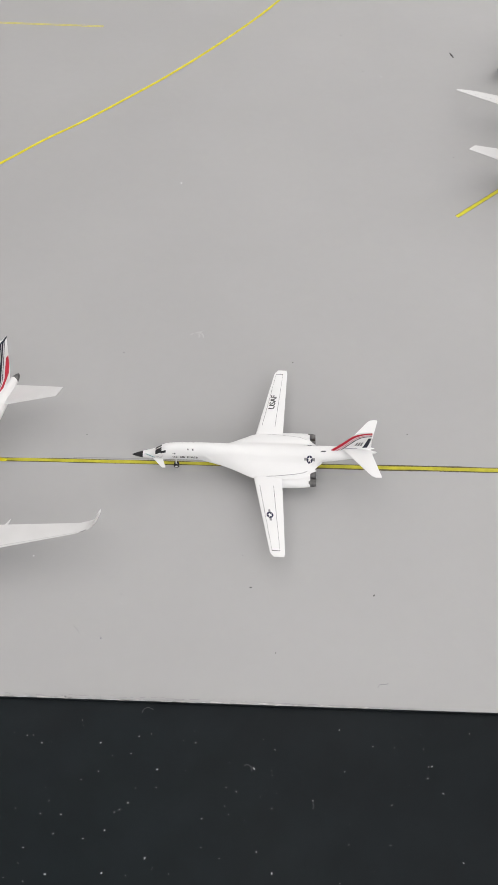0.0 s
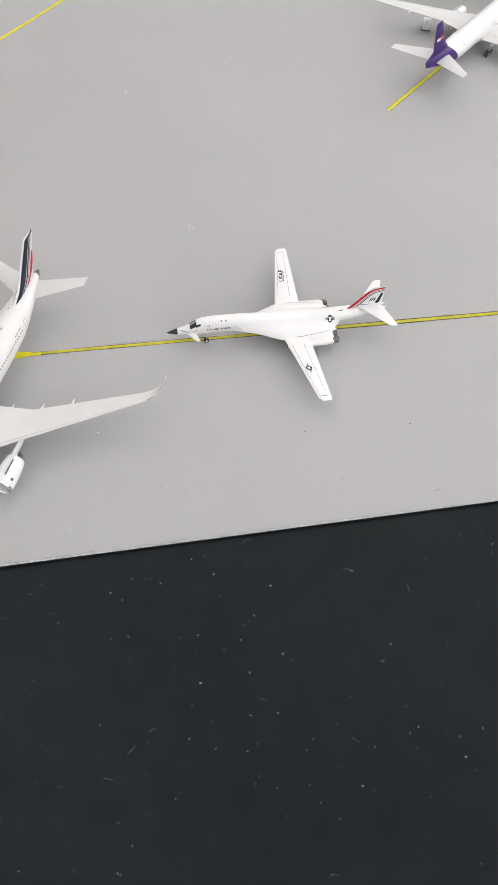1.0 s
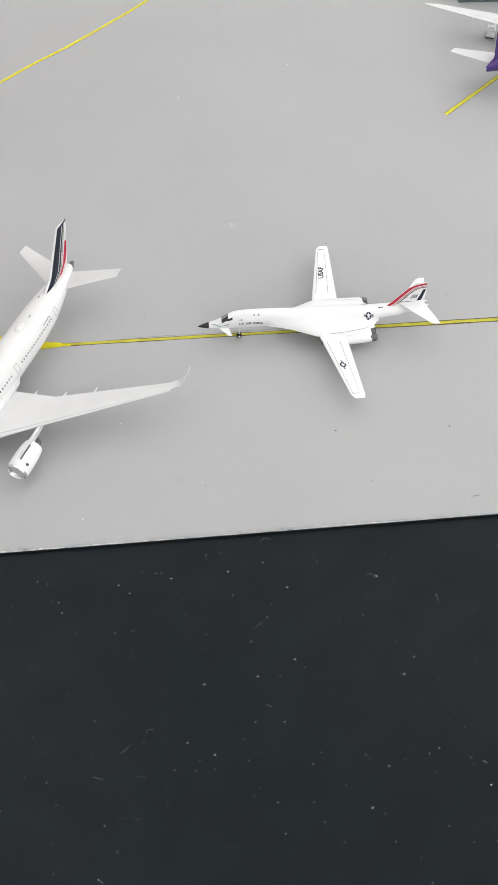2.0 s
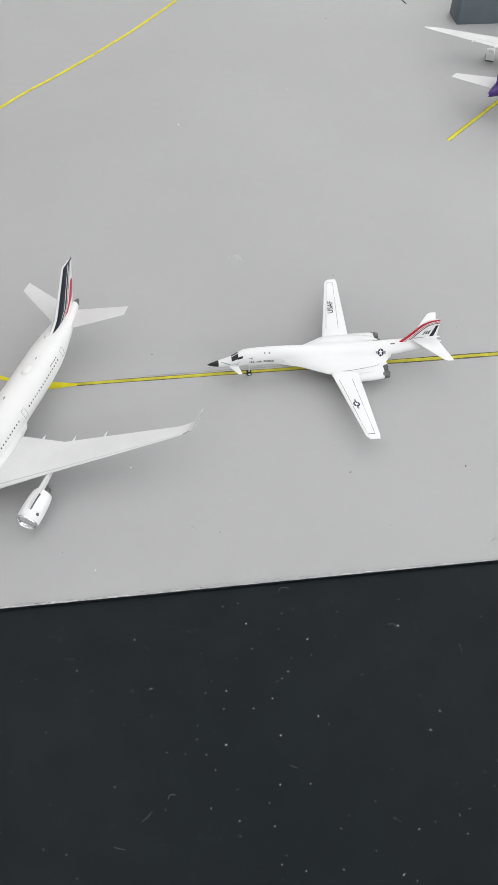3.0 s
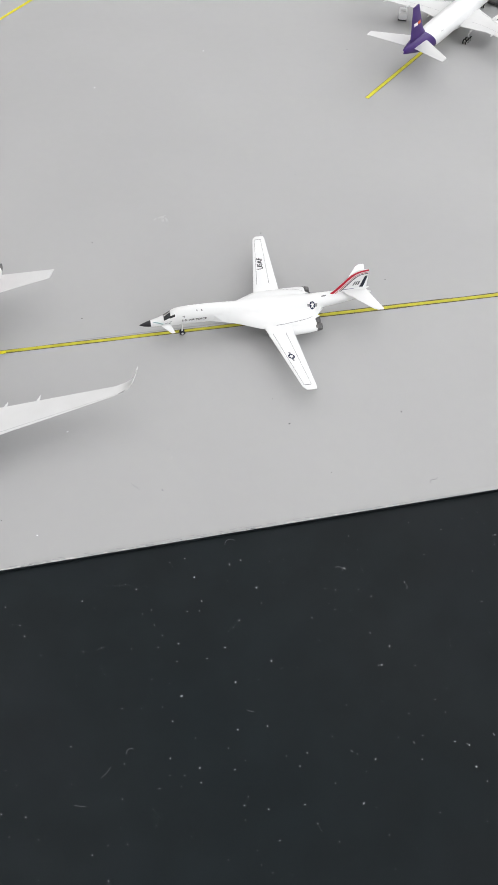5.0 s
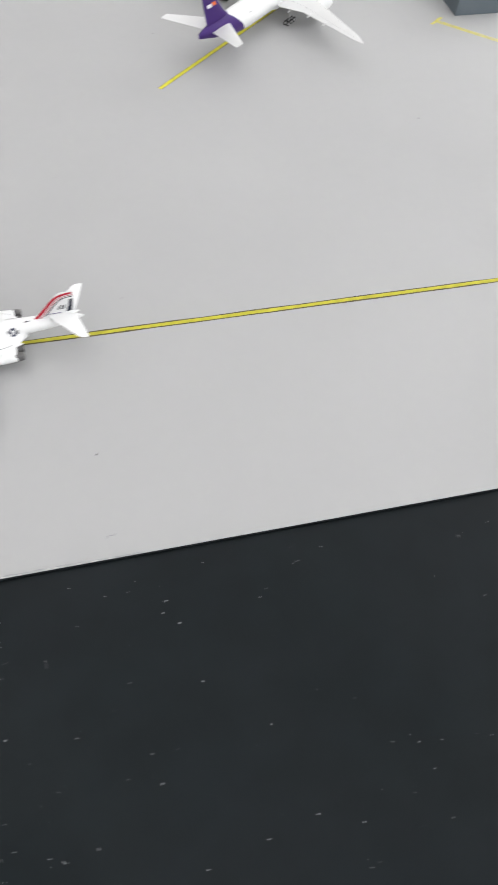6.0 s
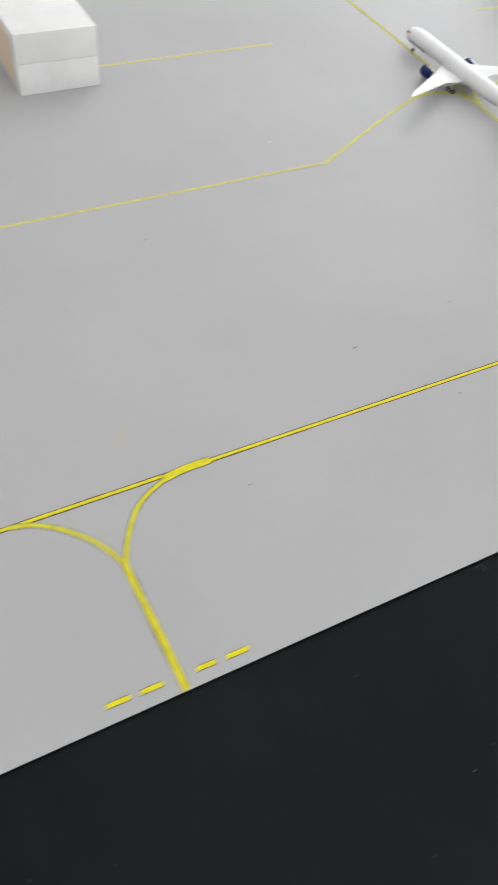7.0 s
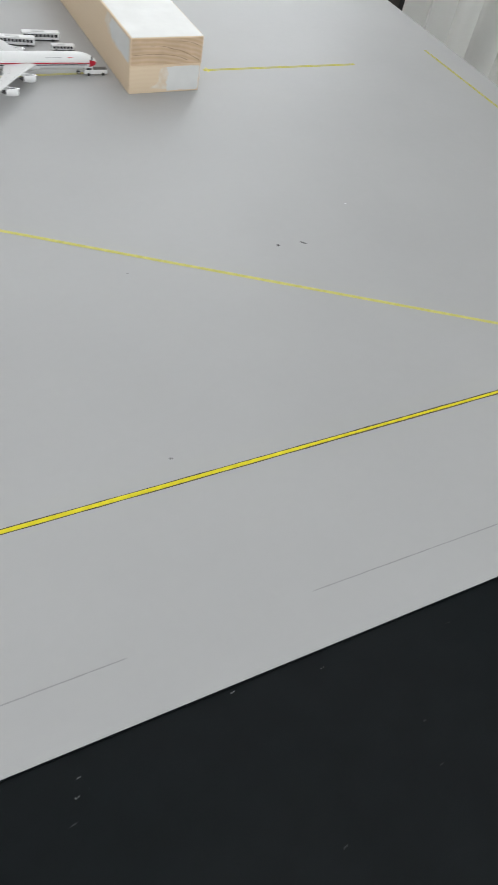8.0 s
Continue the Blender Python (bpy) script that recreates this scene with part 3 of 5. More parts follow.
# broken hairline where the paint has lifted behind the rim, and chips along it
tear = bmesh.new()
x, drift = -0.30, 0.0
while x < 0.075:
    w = rnd.uniform(0.0008, 0.0045)
    drift = 0.6 * drift + rnd.gauss(0, 0.00012)
    y = BY0 + 0.0010 - 0.0006 * max(0.0, (x - 0.0) / 0.075) + drift
    ribbon([(x, y), (x + w * 0.5, y + rnd.gauss(0, 0.0001)), (x + w, y + rnd.gauss(0, 0.00012))], rnd.uniform(0.00012, 0.0003), 0.00022, 0.00008, rnd.randint(0, 999), bm=tear, step=0.0006)
    x += w + (rnd.uniform(0.0002, 0.0015) if rnd.random() < 0.75 else rnd.uniform(0.002, 0.008))
part("paint_tear", tear, "dome_grey", board, "broken grey hairline of lifted paint along the rim", smooth=False, kind="stuff")
chip = bmesh.new()
for c, spread, count in ((-0.058, 0.012, 16), (-0.100, 0.030, 9), (-0.027, 0.008, 9)):
    for _ in range(count):
        x, w = rnd.gauss(c, spread), rnd.uniform(0.0005, 0.0018)
        y = BY0 + abs(rnd.gauss(0.0001, 0.0002))
        ribbon([(x, y), (x + w, y + rnd.gauss(0, 0.00012))], rnd.uniform(0.00012, 0.00035), 0.00034, 0.0001, rnd.randint(0, 999), bm=chip, step=0.0004)
part("rim_chip", chip, "smudge", board, "small dark chips in the board's rim", smooth=False, kind="stuff")


# ---- model aircraft, 1:400 (sizes in mm, distances aft of the nose) ----
def band(foil, bm, shape, side, off, nu=14, nv=3, u0=0.0, u1=1.0):
    """A painted band across a fin; shape(u) gives (v0, v1)."""
    rows = []
    for i in range(nu + 1):
        u = u0 + (u1 - u0) * i / nu
        a, b = shape(u)
        rows.append([bm.verts.new(foil.point(a + (b - a) * k / nv, u, side, off)) for k in range(nv + 1)])
    grid_faces(bm, rows)
    return bm


def wheel(parent, front, s, y, r, w, side_mat="wing_grey"):
    c = (front - s, y, r)
    ob = part("wheel", lathe([(-w / 2, r * 0.5), (-w / 2, r * 0.86), (-w * 0.3, r), (w * 0.3, r), (w / 2, r * 0.86), (w / 2, r * 0.5)], c, 14, "y"), "tyre", parent, "black rubber wheel")
    part("hub", lathe([(-w * 0.56, r * 0.2), (-w * 0.55, r * 0.5), (w * 0.55, r * 0.5), (w * 0.56, r * 0.2)], c, 10, "y"), side_mat, ob, "pale wheel hub")


def landing_gear(plane, front, s, y, top, r, axles=(0,), gap=1.5, w=0.9):
    leg = part("landing_gear", rod((front - s, y, r), (front - s, y, top), 0.38, 8), "wing_grey", plane, "thin pale landing gear leg")
    for a in axles:
        for g in (-gap / 2, gap / 2):
            wheel(leg, front, s + a, y + g, r, w)
    if len(axles) > 1:
        part("bogie_beam", rod((front - s - axles[0], y, r), (front - s - axles[-1], y, r), 0.3, 6), "wing_grey", leg)


def jet_engine(plane, front, s, y, z, r, length, cowl="white", wing_z=14.0, lip="silver", badge_mark=False):
    c = (front - s, y, z)
    L = length
    out = 1 if y > 0 else -1
    eng = part("engine", lathe([(L * 0.10, r * 0.80), (L * 0.03, r * 0.86), (L * 0.045, r * 0.92), (L * 0.16, r * 0.985), (L * 0.36, r), (L * 0.6, r * 0.95),
                                (L * 0.8, r * 0.84), (L * 0.8, r * 0.76), (L * 0.7, r * 0.70)], c, 26), cowl, plane, "turbofan engine pod under the wing")
    part("pylon_gap", box(front - s - L * 0.66, front - s - L * 0.22, min(y + out * 0.6, y + out * 1.15), max(y + out * 0.6, y + out * 1.15), z + r * 0.80, z + r * 1.02, 0, scale=MM), "panel_dark", eng, "dark gap beside the pylon", smooth=False)
    part("intake_lip", lathe([(L * 0.06, r * 0.83), (L * 0.015, r * 0.83), (0, r * 0.875), (L * 0.012, r * 0.915), (L * 0.05, r * 0.935)], c, 26), lip, eng, "bare metal intake lip")
    bm = bmesh.new()
    t0 = radians(52)
    bm.faces.new([bm.verts.new(Vector((front - s - L * 0.2 + 0.75 * math.cos(t), y + out * 1.01 * r * math.sin(t0 + 0.16 * math.sin(t)), z + 1.01 * r * math.cos(t0 + 0.16 * math.sin(t)))) * MM) for t in [math.pi * k / 4 for k in range(8)]])
    part("cowl_badge", bm, "panel_dark", eng, "small round dark badge on the cowl", smooth=False) if badge_mark else bm.free()
    part("fan", lathe([(L * 0.07, 0.02), (L * 0.14, r * 0.22), (L * 0.16, r * 0.8)], c, 22), "dark_metal", eng, "dark fan disc and spinner")
    part("exhaust", lathe([(L * 0.62, r * 0.66), (L * 0.8, r * 0.58), (L * 0.97, r * 0.42), (L * 0.97, r * 0.3), (L * 1.08, 0.05)], c, 18), "dark_metal", eng, "dark metal exhaust cone")
    bm = bmesh.new()
    rows = []
    for u, zt, hw in ((0.18, r * 0.96, 0.3), (0.4, r * 1.1, 0.75), (0.8, wing_z - z, 0.95), (1.35, wing_z - z, 0.7), (1.6, wing_z - z - 0.4, 0.1)):
        zb = r * 0.6 if u < 0.9 else max(r * 0.6, wing_z - z - 1.4)
        x = front - s - L * u
        rows.append([bm.verts.new(Vector((x, y + a, z + b)) * MM) for a, b in ((-hw, zb), (hw, zb), (hw * 0.8, zt), (-hw * 0.8, zt))])
    grid_faces(bm, rows, True)
    bm.faces.new(rows[0]), bm.faces.new(rows[-1])
    part("pylon", bm, "wing_grey", eng, "slim engine pylon")
    return eng


def pod(plane, front, s, y, z, length, r, material="wing_grey"):
    """Flap track fairing."""
    part("flap_fairing", lathe([(0, 0.05), (length * 0.2, r * 0.8), (length * 0.5, r), (length * 0.8, r * 0.6), (length, 0.05)], (front - s, y, z), 10), material, plane)


def airliner(name, label, category, m, L, R, zc, wing, tail, fin, engines, gear, fus="white", cowl="white", winglet=None, nose_drop=0.28, pods=(), windows=True, wing_lines=True, fat=0.0, doors=(0.40, 0.60, 0.81), row=72, fin_mat=None, lip="silver", wing_mat="wing_grey", dome=None, belly=(1.06, 0.9), pitch=1.27, gaps=None, row_end=0.83):
    """A model airliner. wing: keys (LE aft of nose, y, z, chord, thickness) from the root out."""
    plane = thing(name, m, label, category, "model aircraft on the airport board")
    F = L / 2
    body = Body([(0, zc - R * nose_drop, 0.05, 0.05), (R * 0.07, zc - R * nose_drop, R * 0.2, R * 0.2), (R * 0.3, zc - R * nose_drop * 0.92, R * 0.44, R * 0.46), (R * 0.75, zc - R * nose_drop * 0.7, R * 0.67, R * 0.69),
                 (R * 1.5, zc - R * nose_drop * 0.33, R * 0.88, R * 0.9), (R * 2.4, zc - R * 0.03, R * 0.985, R * 0.99), (R * 3.2, zc, R, R), (L * 0.5, zc, R, R), (L * 0.68, zc, R, R),
                 (L * 0.78, zc + R * 0.1, R * (0.9 + fat), R * 0.9), (L * 0.87, zc + R * 0.3, R * (0.64 + fat), R * 0.68), (L * 0.95, zc + R * 0.5, R * 0.34, R * 0.4), (L * 0.99, zc + R * 0.58, R * 0.14, R * 0.22), (L, zc + R * 0.6, R * 0.04, R * 0.1)], F)
    hull = part("fuselage", body.mesh(), fus, plane, "smooth round fuselage")
    # belly fairing under the wing
    w0, w1 = wing[0][0] - R * 0.6, wing[0][0] + wing[0][3] + R * belly[1]
    bw = R * belly[0]
    hump = Body([(w0, zc - R * 0.45, R * 0.3, R * 0.3), (w0 + R, zc - R * 0.42, bw * 0.88, R * 0.7), ((w0 + w1) / 2, zc - R * 0.42, bw, R * 0.78), (w1 - R, zc - R * 0.42, bw * 0.9, R * 0.7), (w1, zc - R * 0.45, R * 0.3, R * 0.3)], F)
    part("belly_fairing", hump.mesh(steps=16, n=20), fus, plane, "bulged belly fairing")
    y1 = wing[-1][1]
    foil_w = Foil([(k[1] / y1, *k) for k in wing], F)
    if winglet:
        ln = [0.0]
        allk = list(wing) + list(winglet)
        for a, b in zip(allk[:-1], allk[1:]):
            ln.append(ln[-1] + math.hypot(b[1] - a[1], b[2] - a[2]))
        foil_w = Foil([(l / ln[-1], *k) for l, k in zip(ln, allk)], F)
    foil_t = Foil([(k[1] / tail[-1][1], *k) for k in tail], F)
    foil_f = Foil([((k[2] - fin[0][2]) / (fin[-1][2] - fin[0][2]), *k) for k in fin], F)
    vs = sorted(set(list(foil_w.k[0]) + [i / 12 for i in range(13)]))
    for flip in (False, True):
        bm = foil_w.mesh(vs)
        wob = part("wing", mirrored(bm) if flip else bm, wing_mat, plane, "swept pale grey wing")
        lines = bmesh.new()
        for u, w in ((0.13, 0.006), (0.70, 0.006)):
            foil_w.patch(lines, 0.16, 0.93, u, u + w, 1, 0.03, 24, 1)
        if wing_lines:
            part("panel_lines", mirrored(lines) if flip else lines, "line_grey", wob, "fine grey slat and flap lines", smooth=False)
        else:
            lines.free()
        bm = foil_t.mesh()
        part("tailplane", mirrored(bm) if flip else bm, wing_mat, plane, "swept tailplane")
    fob = part("fin", foil_f.mesh(), fin_mat or fus, plane, "tall swept tail fin")
    for s, y, z, r, ln in engines:
        for sg in (1, -1):
            zw = float(np.interp(abs(y), [k[1] for k in wing], [k[2] for k in wing]))
            jet_engine(plane, F, s, sg * y, z, r, ln, cowl, zw, lip, windows)
    for s, y, z, ln, r in pods:
        for sg in (1, -1):
            pod(plane, F, s, sg * y, z, ln, r, wing_mat)
    ng, ms, my, axles, wr = gear
    landing_gear(plane, F, ng, 0, zc - R * 0.8, wr * 0.85, (0,), 1.5, 0.7)
    for sg in (1, -1):
        landing_gear(plane, F, ms, sg * my, zc - R * 0.5, wr, axles, 2.2, 0.9)
    if windows:
        for sg in (1, -1):
            bm = bmesh.new()
            s = R * 2.6
            while s < L * row_end:
                if not any(abs(s - d) < g for d, g in gaps or ((R * 3.2, 1.6), (L * 0.36, 1.6), (L * 0.62, 1.6))):
                    bm.faces.new([bm.verts.new(body.point(s + 0.36 * math.cos(t), sg * radians(row + 3.5 + 3.4 * math.sin(t)), 0.04)) for t in [math.pi * k / 4 for k in range(8)]])
                s += pitch
            part("window_row", bm, "glass", hull, "row of tiny dark cabin windows", smooth=False)
            for d in (R * 1.7, *(L * q for q in doors)):
                bm = bmesh.new()
                for a0, a1, s0, s1 in ((row - 10, row - 8.6, d, d + 2.6), (row + 20, row + 21.4, d, d + 2.6), (row - 10, row + 21, d, d + 0.2), (row - 10, row + 21, d + 2.4, d + 2.6)):
                    body.patch(bm, s0, s1, sg * a0, sg * a1, 0.03, 2, 4)
                part("door_outline", bm, "line_grey", hull, "thin outline of a cabin door", smooth=False)
    for sg in (1, -1):
        bm = bmesh.new()
        for k in range(3):
            body.patch(bm, R * (0.50 + 0.10 * k), R * (0.70 + 0.12 * k), sg * (6 + 24 * k), sg * (27 + 24 * k), 0.04, 3, 3)
        part("cockpit_window", bm, "glass", hull, "dark cockpit windscreen panes", smooth=False)
    if dome:
        s, ln, h = dome
        zt = body.at(s)[0] + body.at(s)[2]
        part("antenna_dome", Body([(s - ln / 2, zt - 0.2, 0.05, 0.05), (s - ln * 0.3, zt - 0.1, R * 0.2, h * 0.8), (s, zt - 0.1, R * 0.24, h), (s + ln * 0.3, zt - 0.1, R * 0.2, h * 0.8), (s + ln / 2, zt - 0.2, 0.05, 0.05)], F).mesh(steps=10, n=14), fus, hull, "low antenna dome")
    return plane, hull, fob, body, foil_f, foil_w, foil_t, F


def fin_paint(fob, foil, name, material, shape, label="", nu=14, nv=3, u0=0.0, u1=1.0, off=0.05):
    for side in (1, -1):
        part(name, band(foil, bmesh.new(), shape, side, off, nu, nv, u0, u1), material, fob, label, smooth=False)


def side_paint(hull, body, name, material, s0, s1, a0, a1, label="", off=0.05, sides=(1, -1), ns=24, na=4):
    for sg in sides:
        part(name, body.patch(bmesh.new(), s0, s1, sg * a0, sg * a1, off, ns, na), material, hull, label, smooth=True)


# wide-body twin with a striped fin, its nose over the runway
R3 = 25.0
A_WING = [(58.5, 4, 11.0, 35, 0.12), (63.5, 9.8, 11.4, 29.5, 0.115), (77, 28, 13.4, 17.5, 0.10), (108.5, 72.2, 17.6, 6.0, 0.09)]
A_LET = [(110.9, 75.6, 18.2, 6.0, 0.09), (112.6, 77.9, 19.4, 5.7, 0.09), (114.4, 79.3, 21.4, 4.7, 0.14), (116.1, 80.1, 23.9, 3.6, 0.19), (117.8, 80.7, 26.4, 2.2, 0.20)]
plane, hull, fob, body, ff, fw, ft, F = airliner(
    "model_airliner", "white twin-engined model airliner with navy and red striped fin", "model aircraft",
    pose(-0.1384, -0.0419, 0, 0, 0, -114.2), 170, 8.1, 15.4, A_WING,
    [(150, 1.5, 19.0, 14.5, 0.1), (164.6, 25.5, 22.8, 6.2, 0.09)],
    [(136, 0, 21.0, 27, 0.1), (147, 0, 26.5, 18.5, 0.1), (161.5, 0, 45.2, 9.4, 0.09)],
    [(56.0, 29.1, 8.8, 4.7, 18)], (16, 93, 13, (-2.2, 2.2), 1.7), winglet=A_LET,
    pods=[(88, 18, 11.8, 8.4, 0.7), (91.5, 31, 13.2, 7.6, 0.65), (98.5, 43, 14.5, 6.2, 0.55)], dome=(118.5, 6.5, 0.8), fat=0.07, doors=(0.582, 0.80), row=66, belly=(1.16, 1.55), pitch=1.85, gaps=((R3, 3.0), (99.5, 4.2)), row_end=0.785, wing_lines=False, fus="off_white")
def fin_stripe(w0, w1, k, v1, material, label):
    """A stripe that starts w0 to w1 mm behind the leading edge at the root and closes up towards the tip."""
    for side in (1, -1):
        bm = ff.patch(bmesh.new(), 0.02, v1, 0, 0, side, 0.05, 16, 3, shape=lambda v: (min(0.985, (w0 - k * w0 * v) / ff.at(v)[3]), min(0.99, (w1 - k * w1 * v) / ff.at(v)[3])))
        part("stripe", bm, material, fob, label, smooth=False)


fin_stripe(1.5, 8.6, 0.38, 1.0, "midnight", "wide blue-black fin stripe")
fin_stripe(9.5, 11.6, 0.38, 1.0, "midnight", "narrow blue-black fin stripe")
fin_stripe(12.6, 13.3, 0.38, 1.0, "midnight", "thin blue-black fin stripe")
fin_stripe(14.6, 18.6, 0.30, 0.60, "red_deep", "red wedge on the fin")
for k in range(5):
    side_paint(hull, body, "registration_bar", "panel_dark", 126.4 + 1.3 * k, 127.3 + 1.3 * k, 56, 59.5, "small dark registration bar", ns=1, na=1)
fin_paint(fob, ff, "stripe", "midnight", lambda u: (0.955, 1.0), "blue-black fin tip", u0=0.13, u1=1.0, nv=1, off=0.06)
for flip in (False, True):
    bm = fw.patch(bmesh.new(), 0.1, 0.86, 0.058, 0.078, 1, 0.04, 30, 1)
    part("slat_line", mirrored(bm) if flip else bm, "line_soft", hull, "thin grey line along the leading edge", smooth=False)
for q, a in ((101, -8), (139, -12), (126, 6)):
    p = body.point(q, radians(a)) / MM
    part("antenna", box(p.x - 0.7, p.x + 0.5, p.y - 0.12, p.y + 0.12, p.z - 0.1, p.z + 0.5, 0, scale=MM), "dome_grey", hull, "tiny blade antenna", smooth=False)
part("tail_cone", body.mesh(166.4, 170, 16, 6, 0.06), "dark_metal", hull, "dark metal tail cone")
side_paint(hull, body, "livery_mark", "red_deep", 66.0, 71, 48, 60, "small red livery mark", ns=4)
for flip in (False, True):
    for v0, v1, u0, u1, side in ((0.865, 0.895, 0.0, 0.06, 1), (0.87, 0.90, 0.0, 0.10, -1)):
        bm = fw.patch(bmesh.new(), v0, v1, u0, u1, side, 0.06, 6, 2)
        part("winglet_edge", mirrored(bm) if flip else bm, "panel_dark", hull, "dark edge of the wing tip", smooth=False)

# long twin with a waving flag on the fin
BA_WING = [(65, 4, 11.5, 37, 0.12), (71.0, 9.5, 11.9, 33, 0.115), (85.5, 28, 14.0, 19.0, 0.10), (118, 75, 19.4, 6.2, 0.09), (125.6, 83.0, 20.4, 1.6, 0.08)]
B_TAIL = [(159, 1.5, 19.0, 18, 0.1), (182.0, 27.7, 22.6, 6.4, 0.09)]
B_FIN = [(154, 0, 21.5, 23, 0.1), (161.0, 0, 27, 16.6, 0.1), (174.6, 0, 44.4, 7.8, 0.09)]
F_FIN = [(148, 0, 21.5, 27, 0.1), (156.8, 0, 27, 20, 0.1), (173.8, 0, 45.0, 9.4, 0.09)]
plane, hull, fob, body, ff, fw, ft, F = airliner(
    "model_airliner", "long white model airliner with flag fin and dark blue engines", "model aircraft",
    pose(1.1708, 0.3115, 0, 0, 0, 90), 186, 7.75, 15.2, BA_WING, B_TAIL, B_FIN,
    [(65.5, 25, 8.6, 5.0, 19)], (15, 97, 13.5, (-3.6, 0, 3.6), 1.7), cowl="blue_dark", fus="bomber_white",
    pods=[(98, 17, 11.6, 8, 0.8), (102, 33, 14.4, 7, 0.75), (110, 48, 16.4, 6, 0.7)], windows=False, wing_lines=False)
fin_paint(fob, ff, "flag_wave", "red", lambda u: (0.0, 0.22 - 0.3 * u), "red wave of the fin flag", u0=0.0, u1=0.7)
fin_paint(fob, ff, "flag_wave", "midnight", lambda u: (0.24 + 0.10 * math.sin(4 * u), 0.47 + 0.05 * math.sin(5 * u)), "blue-black wave of the fin flag", u0=0.42, u1=0.98)
fin_paint(fob, ff, "flag_wave", "red", lambda u: (0.58 + 0.06 * math.sin(4 * u), 0.87), "red wave of the fin flag", u0=0.06, u1=0.97)
for sg in (1, -1):
    bm = bmesh.new()
    rows = []
    for i in range(17):
        u = i / 16
        a0, a1 = 4 + 52 * u * u + 5 * math.sin(6 * u), 34 + 92 * u
        rows.append([bm.verts.new(body.point(161 + 24.6 * u, sg * radians(a0 + (a1 - a0) * k / 6), 0.06)) for k in range(7)])
    grid_faces(bm, rows)
    part("tail_paint", bm, "red", hull, "red wave of the flag on the tail")
for flip in (False, True):
    bm = fw.patch(bmesh.new(), 0.118, 0.128, 0.06, 0.44, 1, 0.06, 1, 8)
    part("root_line", mirrored(bm) if flip else bm, "panel_dark", hull, "dark seam at the wing root", smooth=False)
side_paint(hull, body, "livery_mark", "red", 6.5, 12.5, 62, 74, "small red nose mark", ns=6, na=2)
side_paint(hull, body, "livery_mark", "navy", 5.5, 40, 118, 165, "navy underside of the fuselage")

# freighter twin with purple tail
F_WING = [(k[0] - 22, k[1] * 0.985, *k[2:]) for k in BA_WING]
plane, hull, fob, body, ff, fw, ft, F = airliner(
    "model_freighter", "white model cargo jet with purple tail and white engines", "model aircraft",
    pose(0.2128, 0.2636, 0, 0, 0, 43.4), 159, 7.75, 15.2, F_WING,
    [(k[0] - 29, *k[1:]) for k in B_TAIL], [(k[0] - 26 + k[3] * 0.17, 0, k[2] + (1.5 if k[2] > 40 else 0), k[3] * 0.86, k[4]) for k in F_FIN],
    [(46.0, 25, 8.6, 5.0, 19)], (15, 75, 13.5, (-3.6, 0, 3.6), 1.7), windows=False, fus="bomber_white", fin_mat="purple",
    pods=[(76, 17, 11.6, 9, 0.8), (80, 33, 14.4, 8, 0.75), (88, 48, 16.4, 7, 0.7)])
bm = bmesh.new()
rows = []
for i in range(25):
    ring = []
    for k in range(32):
        q = 2 * math.pi * k / 32
        s0 = 117.5 + 12.5 * (0.5 + 0.5 * math.cos(q)) ** 1.5
        ring.append(bm.verts.new(body.point(s0 + (159 - s0) * i / 24, q, 0.06)))
    rows.append(ring)
grid_faces(bm, rows, True)
part("tail_paint", bm, "purple", hull, "purple painted rear fuselage with a slanted front edge")
part("stencil_mark", body.patch(bmesh.new(), 111.0, 114.5, -60, -56, 0.05, 2, 1), "line_soft", hull, "small grey stencil mark", smooth=False)
fin_paint(fob, ff, "tail_paint", "purple", lambda u: (0.0, 1.0), "purple painted fin", u0=0.0, u1=1.0, nv=5, off=0.04)
for side, (w0, w1), (o0, o1) in ((-1, (0.18, 0.48), (0.52, 0.76)), (1, (0.48, 0.80), (0.20, 0.44))):
    part("logo_bar", band(ff, bmesh.new(), lambda u: (0.44, 0.53), side, 0.09, 6, 2, w0, w1), "white", fob, "white logo shape on the fin", smooth=False)
    part("logo_bar", band(ff, bmesh.new(), lambda u: (0.45, 0.54), side, 0.09, 6, 2, o0, o1), "orange", fob, "orange logo shape on the fin", smooth=False)
for sg in (1, -1):
    for a, w, h, mat in ((0, 3.0, 19, "purple"), (3.5, 2.8, 14, "purple"), (6.8, 2.8, 17, "purple"), (10.2, 3.0, 16, "orange"), (14.0, 3.0, 16, "orange")):
        s0 = 24 + a if sg > 0 else 41 - a - w
        side_paint(hull, body, "logo_bar", mat, s0, s0 + w, 64 - h, 64 + h, mat + " logo shape on the fuselage", sides=(sg,), ns=3)

